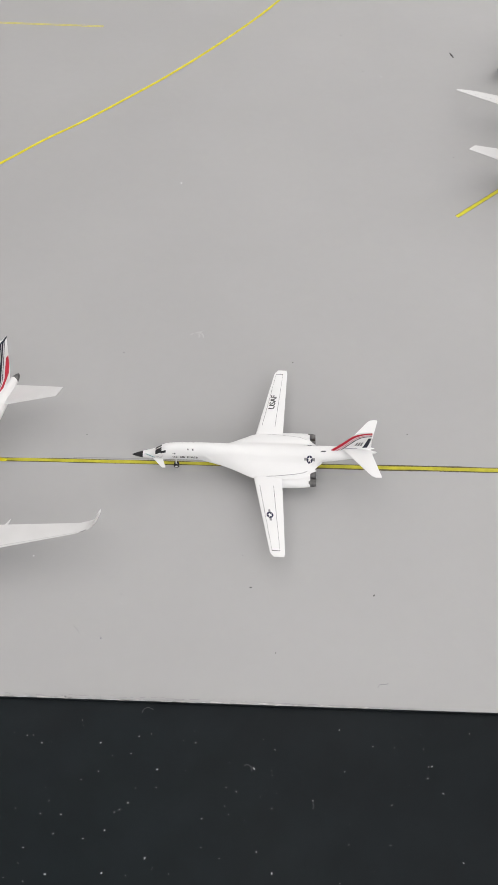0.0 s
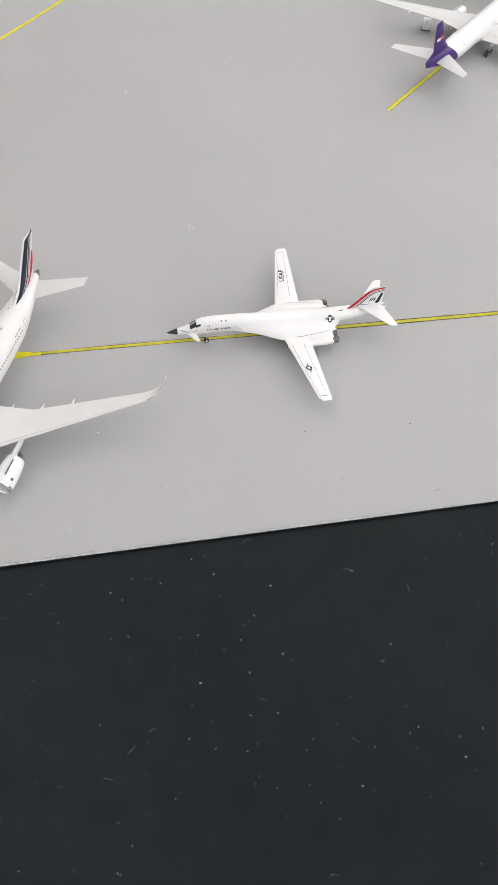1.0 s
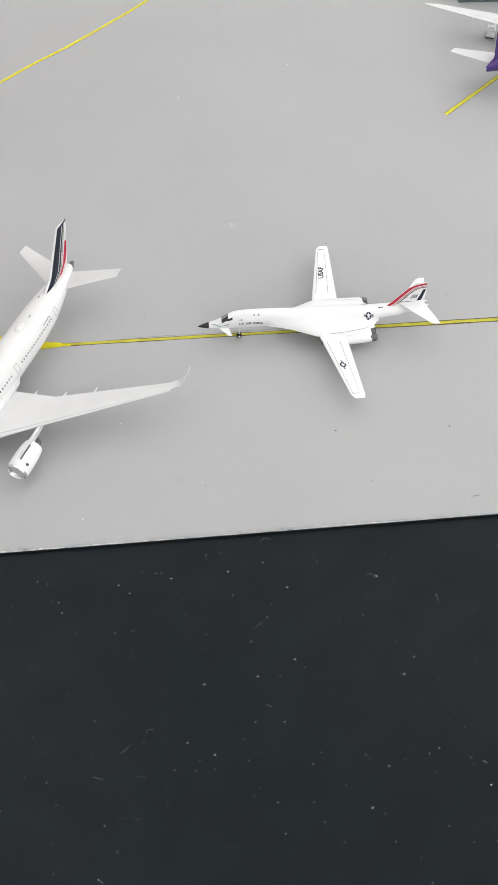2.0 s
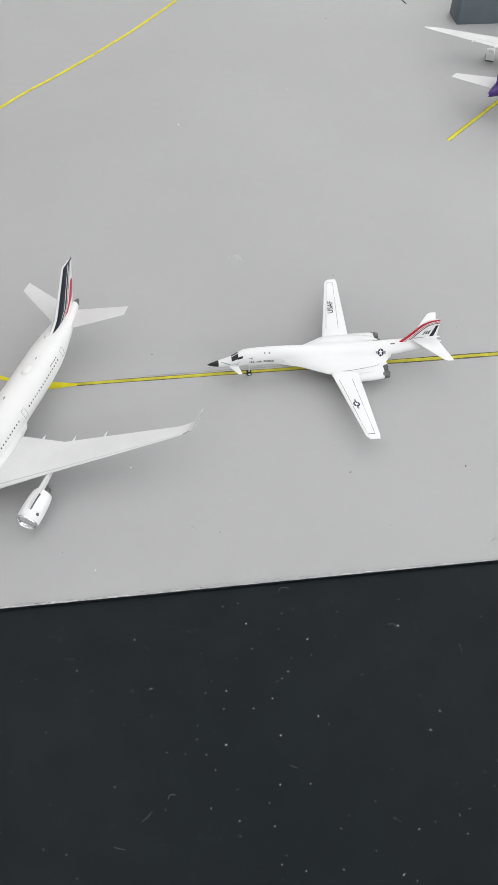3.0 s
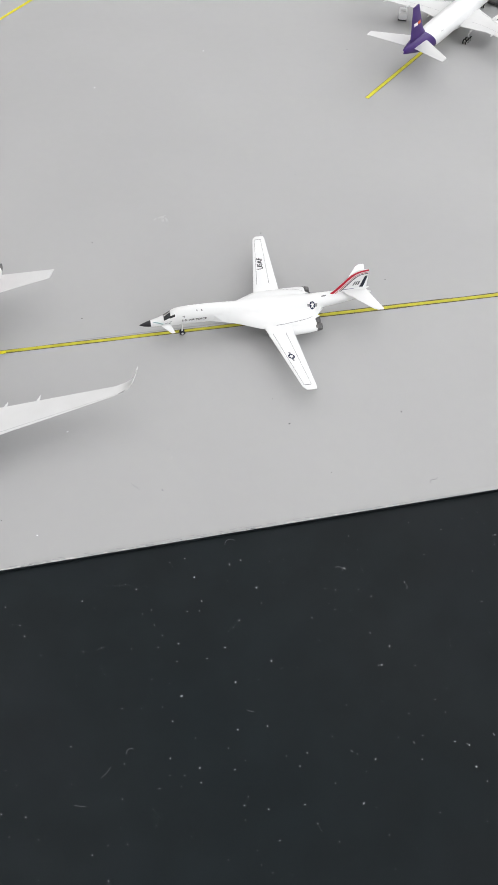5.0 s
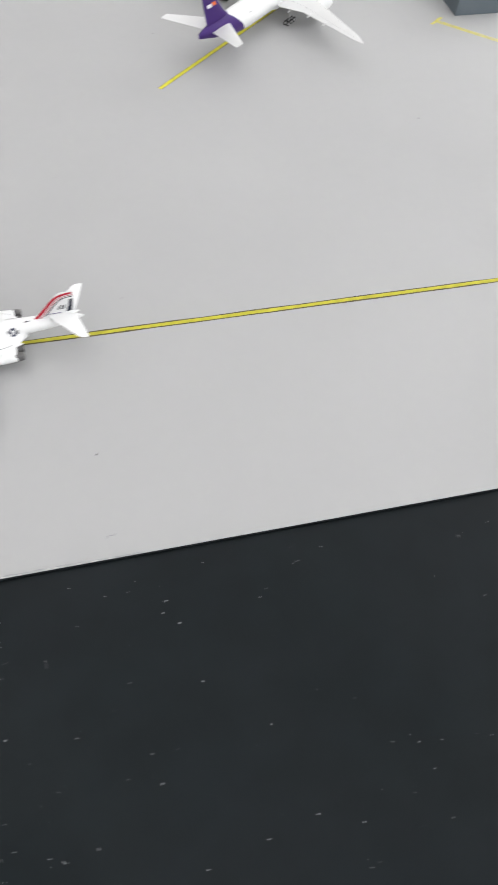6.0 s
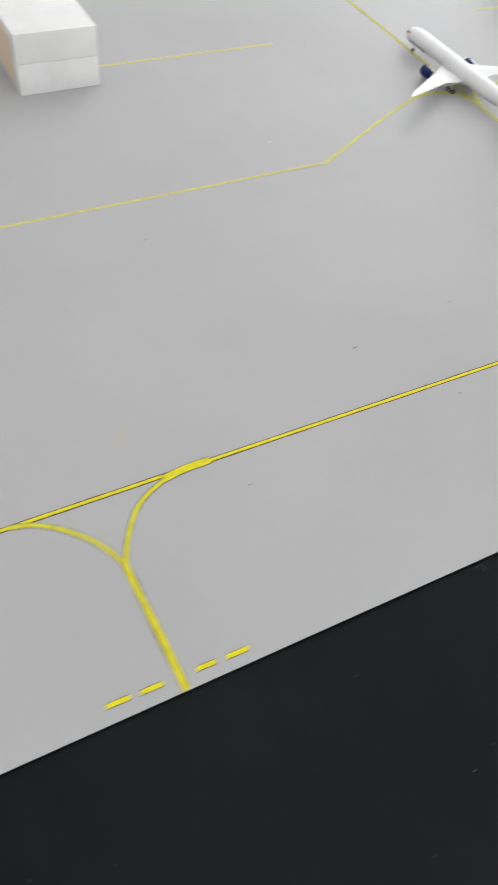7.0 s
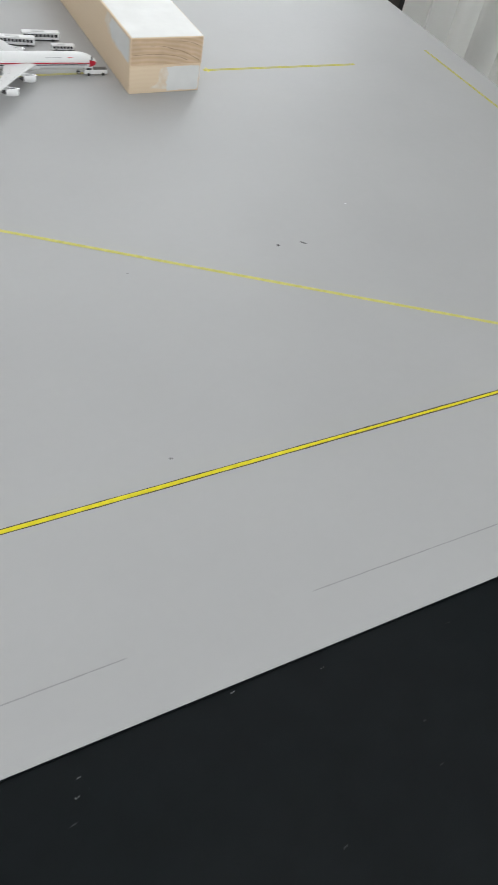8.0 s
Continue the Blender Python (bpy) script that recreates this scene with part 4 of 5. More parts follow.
# four-engined airliner with red and blue cheat line, at the bare wood pier
C_WING = [(50, 4, 11.0, 30, 0.12), (57, 9.5, 11.4, 25.5, 0.115), (70, 27, 13.2, 15.5, 0.10), (103, 75.5, 17.4, 5.4, 0.09)]
C_LET = [(105.6, 78, 18.0, 4.2, 0.08), (108.8, 79.6, 21.2, 2.2, 0.08)]
C_TAIL = [(143.5, 1.5, 15.7, 14.5, 0.1), (156, 26.6, 19.4, 5.8, 0.09)]
C_FIN = [(127, 0, 17.7, 24.5, 0.1), (139, 0, 23.4, 17.5, 0.1), (154.4, 0, 42, 9.2, 0.09)]
plane, hull, fob, body, ff, fw, ft, F = airliner(
    "model_airliner", "white four-engined model airliner with red cheat line, at wooden pier", "model aircraft",
    pose(1.4135, 0.4585, 0, 0, 0, -4.1), 162, 7.05, 12.3, C_WING, C_TAIL, C_FIN,
    [(58.5, 25.5, 8.6, 3.3, 13), (78, 53, 10.8, 3.3, 13)], (16, 84, 13, (-2.2, 2.2), 1.7), winglet=C_LET, fus="bomber_white",
    pods=[(78, 17, 11.6, 8.5, 0.75), (81, 30, 13.1, 8, 0.7), (86, 41, 14.3, 7.5, 0.65), (93, 53, 15.6, 6.5, 0.55), (97, 60, 16.3, 5.5, 0.5)], windows=False)
side_paint(hull, body, "cheat_line", "red_deep", 5, 148, 84, 91.5, "red cheat line", ns=60)
side_paint(hull, body, "cheat_line", "midnight", 10, 148, 96, 103.5, "blue-black cheat line", ns=60)
side_paint(hull, body, "nose_paint", "red_deep", 0.5, 7.5, 62, 128, "red painted lower nose", off=0.12, ns=10, na=8)


def badge(side, turn0, turn1, r0, r1, off, n=14):
    bm = bmesh.new()
    rows = []
    for i in range(n + 1):
        t = turn0 + (turn1 - turn0) * i / n
        rows.append([bm.verts.new(ff.point(0.47 + 0.15 * (r0 + (r1 - r0) * k / 3) * math.sin(t), 0.52 + 0.29 * (r0 + (r1 - r0) * k / 3) * math.cos(t), side, off)) for k in range(4)])
    grid_faces(bm, rows)
    return bm


for side in (1, -1):
    part("tail_badge", badge(side, 0.1, math.pi + 0.1, 0.02, 0.8, 0.06, 14), "red", fob, "red upper half of the round badge", smooth=False)
    part("tail_badge", badge(side, math.pi + 0.1, 2 * math.pi + 0.1, 0.02, 0.8, 0.06, 14), "midnight", fob, "blue-black lower half of the round badge", smooth=False)
    part("tail_badge", badge(side, -2.6, 2.2, 0.84, 1.0, 0.06, 24), "midnight", fob, "blue-black ring of the badge", smooth=False)
    for t in (0.62, -0.62, math.pi):
        part("tail_badge", badge(side, t - 0.13, t + 0.13, 0.05, 0.78, 0.12, 3), "white", fob, "white wing stroke of the badge", smooth=False)
side_paint(hull, body, "title_bar", "line_grey", 32, 46, 51, 53.5, "thin grey title bar", ns=8, na=2)
side_paint(hull, body, "title_bar", "red", 22, 27, 51, 55, "small red title bar", ns=6, na=2)

# all-white four-engined airliner with dark blue tail, standing on the runway sheet
D_WING = [(73, 3, 11.0, 41, 0.12), (78.5, 8, 11.6, 36, 0.115), (86.4, 17.7, 12.9, 28.5, 0.11), (94.9, 27.8, 14.3, 22.8, 0.10), (115.6, 54, 16.8, 14.6, 0.09), (132.8, 75.5, 18.7, 10.2, 0.085), (135.6, 78.2, 18.9, 9.0, 0.08), (140.4, 80.4, 19.0, 5.0, 0.08)]
plane, hull, fob, body, ff, fw, ft, F = airliner(
    "model_airliner", "all-white four-engined model airliner with dark blue tail, on the runway", "model aircraft",
    pose(0.5236, -0.2342, -0.0015, 0, 0, 0), 197, 7.1, 15.0, D_WING,
    [(176.5, 1.5, 18.5, 19, 0.1), (193.6, 27.3, 21.6, 8.4, 0.09)],
    [(156, 0, 20.5, 31, 0.1), (166, 0, 26, 23, 0.1), (186.5, 0, 43.5, 10, 0.09)],
    [(75.5, 24.5, 9.2, 4.2, 18), (97.5, 51, 11.4, 4.2, 18)], (17, 103, 13, (-2.2, 2.2), 1.7), wing_mat="cool_white", fus="cool_white", cowl="cool_white", windows=False, wing_lines=False, fat=0.12, fin_mat="blue_dark",
    pods=[(110, 18.3, 12.4, 8.5, 0.75), (113, 27.4, 13.6, 8.5, 0.75), (117, 36.5, 14.6, 8.5, 0.7), (121.4, 45.3, 15.4, 8, 0.65), (124.5, 50.5, 15.9, 7.5, 0.6)])
part("tail_paint", body.mesh(170.5, 190, 26, 12, 0.06), "blue_dark", hull, "dark blue painted rear fuselage")
fin_paint(fob, ff, "tail_paint", "blue_dark", lambda u: (0.0, 0.97), "dark blue painted fin", u0=0.05, u1=1.0, nv=5, off=0.04)
fin_paint(fob, ff, "tail_wave", "white", lambda u: (0.12 + 0.5 * u, 0.16 + 0.5 * u), "thin white wave on the fin", u0=0.25, u1=0.95, off=0.09)
fin_paint(fob, ff, "tail_wave", "white", lambda u: (0.02 + 0.5 * u, 0.05 + 0.5 * u), "thin white wave on the fin", u0=0.25, u1=0.95, off=0.09)
side_paint(hull, body, "title_bar", "blue_dark", 14, 40, 46, 58, "dark blue title bar", ns=10)
side_paint(hull, body, "title_bar", "panel_dark", 12, 30, 62, 66, "thin dark title bar", ns=10)
bm = bmesh.new()
grid_faces(bm, [[bm.verts.new(body.point(113.8 + 3.0 * c, 0.26 * math.sqrt(max(1 - c * c, 0.0004)) * k / 4, 0.06)) for k in range(-4, 5)] for c in [math.cos(math.pi * i / 12) for i in range(13)]])
part("spine_patch", bm, "dome_grey", hull, "grey oval panel on the spine", smooth=False)
for y in (10.5,):
    for sg in (1, -1):
        bm = bmesh.new()
        for s0 in (97, 103):
            box(F - s0 - 5.4, F - s0, sg * y - 0.12, sg * y + 0.12, 13.95, 14.05, bm=bm, scale=MM)
        part("root_line", bm, "line_grey", hull, "thin grey line at the wing root", smooth=False)


# ---- swing-wing bomber on the taxi line ----
def bomber():
    L = 111.0
    F = L / 2
    plane = thing("model_bomber", pose(0.0099, -0.0018, 0, 0, 0, 180), "white model swing-wing bomber with black nose and red-striped fin", "model aircraft", "model aircraft on the airport board")
    body = Body([(0, 8.7, 0.05, 0.05), (1.2, 8.75, 0.55, 0.55), (5.2, 9.1, 1.6, 1.45), (9, 9.6, 2.1, 2.1), (11.6, 10.2, 2.5, 2.8), (14.5, 11.2, 2.9, 3.9), (17, 11.8, 3.2, 4.5), (22, 12.1, 3.4, 4.7), (29, 12.2, 3.6, 4.6), (38, 12.1, 3.8, 4.3),
                 (50, 11.7, 4.1, 3.7), (65, 11.4, 4.6, 3.2), (78, 11.6, 4.5, 3.1), (88, 12.2, 3.9, 3.0), (96, 12.9, 3.2, 2.8), (103, 13.4, 2.2, 2.1), (108, 13.8, 1.2, 1.2), (111, 14.0, 0.2, 0.25)], F)
    hull = part("fuselage", body.mesh(steps=60), "bomber_white", plane, "slim blended white fuselage")
    part("radome", body.mesh(0.0, 5.2, 24, 12, 0.05), "black_paint", hull, "black pointed nose cone")
    # blended centre section with the wing gloves
    bm = bmesh.new()
    rows = []
    zg = 9.6

    def crown(s, y, hw, t):
        """Height of the blended upper skin at y."""
        glove = zg + t * (1 - (abs(y) / hw) ** 3.4)
        zc, bw, bh = body.at(s)
        q = abs(y) / bw
        hull_z = zc + bh * math.sqrt(1 - q * q) if q < 0.97 else zc + bh * 0.243 - (q - 0.97) * bw * 3
        soft = 2.6 * min(1, (s - 30) / 14)
        h = max(soft - abs(glove - hull_z), 0) / max(soft, 0.01)
        return max(glove, hull_z) + h * h * soft / 4

    for s, hw, t in ((30.5, 2.6, 0.4), (34, 3.6, 1.4), (38, 4.8, 2.4), (42, 6.0, 3.0), (46, 7.6, 3.3), (50, 9.6, 3.4), (55, 12.0, 3.4), (58.5, 12.9, 3.3), (66, 13.0, 3.1), (74, 12.4, 2.7), (78, 11.8, 2.4), (80.5, 10.6, 1.9), (82.5, 8.2, 1.4), (84.5, 5.6, 0.9), (86.5, 3.8, 0.4)):
        ring = []
        for k in range(33):
            y = hw * math.sin(math.pi * (k / 32 - 0.5))
            ring.append(bm.verts.new(Vector((F - s, y, crown(s, y, hw, t))) * MM))
        for k in range(31, 0, -1):
            y = hw * math.sin(math.pi * (k / 32 - 0.5))
            ring.append(bm.verts.new(Vector((F - s, y, zg - 0.7 * t * (1 - (abs(y) / hw) ** 2.6) - 0.15)) * MM))
        rows.append(ring)
    grid_faces(bm, rows, True)
    bm.faces.new(rows[0]), bm.faces.new(rows[-1])
    part("wing_glove", bm, "bomber_white", plane, "blended wing root and centre body")
    # shade of the crease between nacelle and body, laid on as a grey strip
    for sg in (1, -1):
        bm = bmesh.new()
        rows = []
        for k in range(15):
            s = 62 + 18 * k / 14
            hw, tt = float(np.interp(s, (58.5, 66, 74, 78, 80.5), (12.9, 13.0, 12.4, 11.8, 10.6))), float(np.interp(s, (58.5, 66, 74, 78, 80.5), (3.3, 3.1, 2.7, 2.4, 1.9)))
            y = sg * (hw - 1.1 - 0.9 * k / 14)
            rows.append([bm.verts.new(Vector((F - s, y + d, crown(s, y + d, hw, tt) + 0.06)) * MM) for d in (-0.10, 0.10)])
        grid_faces(bm, rows)
        part("seam", bm, "line_grey", plane, "grey strip painting the crease shade where the nacelle meets the body", smooth=False)
    wing = Foil([(0, 55.4, 8, 9.7, 13.6, 0.10), (0.1, 56.4, 12.4, 9.8, 12.5, 0.10), (0.955, 64.4, 50.2, 10.4, 6.2, 0.09), (1.0, 66.0, 52.2, 10.4, 4.3, 0.08)], F)
    for flip in (False, True):
        bm = wing.mesh([0, 0.1, 0.22, 0.4, 0.6, 0.8, 0.92, 0.955, 0.98, 1.0])
        wob = part("wing", mirrored(bm) if flip else bm, "white", plane, "narrow white wing swung forward")
        ln = bmesh.new()
        wing.patch(ln, 0.2, 0.94, 0.145, 0.16, 1, 0.03, 20, 1)
        wing.patch(ln, 0.2, 0.94, 0.66, 0.675, 1, 0.03, 20, 1)
        wing.patch(ln, 0.935, 0.942, 0.15, 0.67, 1, 0.03, 1, 8)
        part("panel_lines", mirrored(ln) if flip else ln, "panel_dark", wob, "thin dark slat and flap outlines", smooth=False)
        sg = -1 if flip else 1
        # paired engine nacelle
        nac = Body([(58, 6.9, 3.6, 1.9), (59.5, 6.9, 4.3, 2.5), (67, 6.8, 4.6, 2.7), (77, 7.0, 4.4, 2.6), (81.4, 7.3, 4.0, 2.3)], F, sg * 10.7)
        nob = part("engine_nacelle", nac.mesh(steps=18, n=26), "bomber_white", plane, "twin engine nacelle")
        part("intake", box(F - 58.3, F - 57.9, sg * 10.7 - 3.2, sg * 10.7 + 3.2, 5.6, 8.6, 0, scale=MM), "black_paint", nob, "dark engine intake", smooth=False)
        for dy in (-2.0, 2.0):
            part("exhaust", lathe([(0, 1.9), (1.6, 1.95), (3.4, 1.6), (3.4, 1.25), (1.0, 1.1)], (F - 80.7, sg * 10.7 + dy, 7.3), 16), "dark_metal", nob, "dark exhaust nozzle")
            part("nozzle_lining", lathe([(2.6, 0.02), (2.7, 1.3)], (F - 80.7, sg * 10.7 + dy, 7.3), 14), "black_paint", nob, "black nozzle inside")
        part("nacelle_fairing", Body([(56, 9.6, 0.3, 0.2), (62, 9.6, 2.6, 1.5), (72, 9.3, 2.9, 1.6), (80, 9.1, 2.2, 1.0), (84.2, 9.0, 0.15, 0.12)], F, sg * 7.3).mesh(steps=16, n=18), "bomber_white", plane, "pointed fairing beside the nacelle")
        tp = Foil([(0, 95.8, 0.8, 16.8, 12.0, 0.09), (0.93, 107.4, 15.0, 17.2, 4.4, 0.08), (1.0, 109.2, 16.0, 17.2, 2.6, 0.08)], F).mesh([0, 0.3, 0.6, 0.93, 0.97, 1.0])
        part("tailplane", mirrored(tp) if flip else tp, "bomber_white", plane, "swept tailplane")
        cn = Foil([(0, 9.6, 1.8, 8.9, 4.6, 0.12), (1, 14.2, 6.0, 7.2, 1.7, 0.1)], F).mesh([0, 0.5, 1.0])
        part("nose_vane", mirrored(cn) if flip else cn, "bomber_white", plane, "small downturned nose vane")
        # canopy panes
        for s0, s1, a0, a1, lab in ((11.2, 14.3, 4, 52, "windscreen"), (13.9, 16.3, 40, 57, "side_window")):
            part(lab, body.patch(bmesh.new(), s0, s1, sg * a0, sg * a1, 0.05, 4, 4), "glass", hull, "dark cockpit pane", smooth=False)
        # small stencil marks
        for s0, s1, a0, a1 in ((11.6, 13.0, 84, 88), (13.2, 14.2, 91, 97), (13.6, 14.8, 81, 84), (20.2, 20.7, 60, 71), (19.2, 20.2, 63, 65), (26.2, 26.7, 30, 41), (28.3, 28.9, 30, 42)):
            part("stencil_mark", body.patch(bmesh.new(), s0, s1, sg * a0, sg * a1, 0.045, 1, 2), "panel_dark", hull, "tiny dark stencil mark", smooth=False)
        # pale teal band; over it the shade at the vane's edge, painted dark
        for w, off, mat, lab in ((0.75, 0.05, "teal_pale", "pale teal band on the nose"), (0.22, 0.07, "panel_dark", "dark diagonal line on the nose")):
            bm = bmesh.new()
            grid_faces(bm, [[bm.verts.new(body.point(6.6 + 4.2 * k / 6 + d, sg * radians(34 + 56 * k / 6), off)) for d in (-w, w)] for k in range(7)])
            part("nose_line", bm, mat, hull, lab, smooth=False)
    fin = Foil([(0, 89.6, 0, 14.6, 18.4, 0.09), (0.24, 92.8, 0, 17.8, 15.3, 0.09), (0.77, 98.9, 0, 25.0, 9.0, 0.08), (0.94, 100.9, 0, 27.3, 6.8, 0.08), (1.0, 102.8, 0, 28.1, 4.8, 0.08)], F)
    fob = part("fin", fin.mesh([0, 0.1, 0.25, 0.4, 0.6, 0.8, 0.95, 1.0]), "bomber_white", plane, "swept white tail fin")
    for side in (1, -1):
        # bands of even width that follow the leading edge and bend back along the top
        def fin_path(w, t):
            up, corner = 0.955 - w / 15, 0.76 - w / 20
            if t < corner:
                return up * t / corner, w * 1.28
            k = (t - corner) / (1 - corner)
            return up + 0.04 * k, w * 1.28 + k * (fin.at(up)[3] * 0.985 - w * 1.28)

        def on_fin(w, t, side=side):
            near = [fin_path(w, min(1, max(0, t + d * min(0.15, t, 1 - t)))) for d in (-1, -0.66, -0.33, 0, 0.33, 0.66, 1)]
            v, q = sum(p[0] for p in near) / 7, sum(p[1] for p in near) / 7
            return fin.point(v, min(0.985, q / fin.at(v)[3]), side, 0.05)
        for w0, w1, t0, t1, mat, lab in ((-0.0, 1.15, 0.0, 1.0, "red_deep", "broad red stripe along the fin edge"), (1.6, 1.95, 0.06, 1.0, "red_deep", "thin red fin stripe"),
                                         (2.35, 2.85, 0.12, 0.98, "midnight", "blue-black fin stripe")):
            bm = bmesh.new()
            grid_faces(bm, [[bm.verts.new(on_fin(w0 + (w1 - w0) * k / 3, t0 + (t1 - t0) * i / 26)) for k in range(4)] for i in range(27)])
            part("stripe", bm, mat, fob, lab, smooth=False)
        part("stripe", fin.patch(bmesh.new(), 0.24, 0.72, 0, 0, side, 0.06, 8, 2, shape=lambda v: (0.74 + 0.16 * (v - 0.24), 0.88 + 0.16 * (v - 0.24))), "midnight", fob, "blue-black wedge at the rear of the fin", smooth=False)
        for k in range(3):
            part("fin_code_bar", fin.patch(bmesh.new(), 0.36, 0.52, 0.46 + 0.085 * k, 0.515 + 0.085 * k, side, 0.07, 2, 1), "panel_dark", fob, "dark fin code bar", smooth=False)
        part("tail_tip_line", fin.patch(bmesh.new(), 0.22, 0.24, 0.25, 0.6, side, 0.06, 1, 4), "purple", fob, "thin violet line on the fin", smooth=False)
    part("fin_root_fairing", Body([(100, 16.9, 0.2, 0.2), (102, 16.9, 0.8, 0.8), (106, 16.9, 0.9, 0.8), (109.6, 17.0, 0.15, 0.15)], F).mesh(steps=10, n=12), "bomber_white", plane, "bullet fairing at the fin")
    # nose and main landing gear
    landing_gear(plane, F, 19.8, 0, 8.6, 1.25, (0,), 1.3, 0.75)
    for sg in (1, -1):
        landing_gear(plane, F, 67, sg * 5.6, 9, 1.5, (-1.7, 1.7), 1.8, 0.9)
    # roundels: dark disc, white star, side bars
    def star_mark(place, parent, r):
        def poly(pts, material, name, lab, off):
            bm = bmesh.new()
            mid = bm.verts.new(place(0, 0, off))
            rings = [[bm.verts.new(place(p[0] * r * q, p[1] * r * q, off)) for p in pts] for q in (0.35, 0.7, 1.0)]
            grid_faces(bm, rings, True)
            for k in range(len(pts)):
                bm.faces.new((mid, rings[0][k - 1], rings[0][k]))
            part(name, bm, material, parent, lab, smooth=False)
        poly([(1.85 * a, 0.30 * b) for a, b in ((-1, -1), (1, -1), (1, 1), (-1, 1))], "line_grey", "roundel_bar", "grey side bars of the roundel", 0.05)
        poly([(math.cos(t), math.sin(t)) for t in [2 * math.pi * k / 22 for k in range(22)]], "navy", "roundel_disc", "dark blue roundel disc", 0.08)
        poly([((1.0 if k % 2 == 0 else 0.40) * 0.86 * math.sin(math.pi * k / 5), (1.0 if k % 2 == 0 else 0.40) * 0.86 * math.cos(math.pi * k / 5)) for k in range(10)], "white", "roundel_star", "white star", 0.11)
    for sg in (1, -1):
        def on_side(a, b, off, sg=sg):
            s, y = 81.0 - a, sg * 4.0 - sg * b
            hw, t = float(np.interp(s, (74, 78, 80.5, 82.5), (12.4, 11.8, 10.6, 8.2))), float(np.interp(s, (74, 78, 80.5, 82.5), (2.7, 2.4, 1.9, 1.4)))
            return Vector((F - s, y, crown(s, y, hw, t) + off + 0.09)) * MM
        star_mark(on_side, hull, 1.3)

    def on_wing(a, b, off):
        v = 0.545 + a / 44.2
        s, y, z, c, t = wing.at(v)
        return wing.point(v, 0.37 - b / c, 1, off)
    star_mark(on_wing, hull, 1.5)
    # lettering
    bm = text_mesh("USAF", 3.8, 0.07)
    for v in bm.verts:
        vv, up = 0.53 + v.co.x / 44.2, v.co.y
        s, y, z, c, t = wing.at(vv)
        p = wing.point(vv, min(max(0.38 - up / c, 0.02), 0.98), 1, 0.10)
        v.co = (p.x, -p.y, p.z)
    part("lettering", bm, "black_paint", plane, "black USAF lettering on the wing", smooth=False)
    for sg in (1, -1):
        bm = text_mesh("U.S.  AIR  FORCE", 1.55, 0.05)
        for v in bm.verts:
            s = 25.0 + v.co.x * sg
            zc, hw, hh = body.at(s)
            v.co = body.point(s, sg * (radians(91) - v.co.y / hh), 0.09)
        part("lettering", bm, "black_paint", hull, "black air force lettering on the fuselage", smooth=False)
    part("spine_mark", body.patch(bmesh.new(), 86.0, 88.2, 8, 17, 0.05, 2, 2), "panel_dark", hull, "small dark spine mark", smooth=False)


bomber()


# ---- buildings of painted and bare wood ----
def block(name, label, category, x0, x1, y0, y1, z0, z1, material, bevel=0.0012):
    t = thing(name, pose((x0 + x1) / 2, (y0 + y1) / 2, 0), label, category)
    w, d = (x1 - x0) / 2, (y1 - y0) / 2
    return t, part("body", box(-w, w, -d, d, z0, z1, bevel), material, t)


t = thing("terminal_block", pose(0.263, 0.40, 0), "slate grey painted wooden terminal block with a projecting pier", "building block")
part("main_block", box(0.1815 - 0.263, 0.343 - 0.263, 0.3535 - 0.40, 0.3745 - 0.40, 0, 0.030, 0.0006), "block_grey", t)
part("pier", box(0.342 - 0.263, 0.3745 - 0.263, 0.2515 - 0.40, 0.50 - 0.40, 0, 0.0302, 0.0006), "block_grey", t)

t = thing("white_block", pose(0.8175, 0.52, 0), "two stacked white painted timber offcuts on the board", "building block")
part("lower_plank", box(-0.0345, 0.0350, -0.1105, 0.13, 0, 0.0250, 0.0005), "block_white", t)
part("upper_plank", box(-0.0347, 0.0347, -0.1102, 0.13, 0.02505, 0.0490, 0.0006), "block_white", t)
part("bare_side", box(-0.0353, -0.0348, -0.098, 0.13, 0.005, 0.043, 0), "pine", t, "unpainted pine side", smooth=False)

t = thing("wood_block", pose(1.544, 0.53, 0), "two stacked bare pine offcuts with patches of white paint", "building block")
part("lower_plank", box(-0.0335, 0.0330, -0.1180, 0.16, 0, 0.0236, 0.0002), "pine", t)
part("upper_plank", box(-0.0335, 0.0337, -0.1176, 0.16, 0.02361, 0.0472, 0.0002), "pine", t)
part("planed_side", box(-0.0340, -0.03352, -0.1179, 0.16, 0.0003, 0.0470, 0.0001), "pine", t, "smooth bare side", smooth=False)
part("white_top", box(-0.0326, 0.0330, -0.1170, 0.16, 0.0470, 0.0475, 0.0002), "block_white", t, "white painted top face", smooth=False)
part("end_grain", box(-0.0327, 0.0330, -0.1179, -0.1170, 0.0246, 0.0464, 0.0001), "pine_end", t, "cut end of the upper plank with dark grain", smooth=False)


def end_crack(pts, width):
    """A thin dark crack in the cut end, through points (x, z)."""
    bm = ribbon(pts, width, 0.0, width * 0.3, 7, step=0.0012)
    for v in bm.verts:
        v.co = (v.co.x, -0.11797, v.co.y)
    part("crack", bm, "crack", t, "fine dark crack in the cut end", smooth=False)


end_crack([(-0.016, 0.0405), (-0.004, 0.0400), (0.006, 0.0372)], 0.0003)
end_crack([(0.002, 0.0378), (0.012, 0.0362), (0.022, 0.0318), (0.0315, 0.0268)], 0.0004)
end_crack([(-0.031, 0.0330), (-0.012, 0.0335), (0.008, 0.0315), (0.020, 0.0275)], 0.0003)
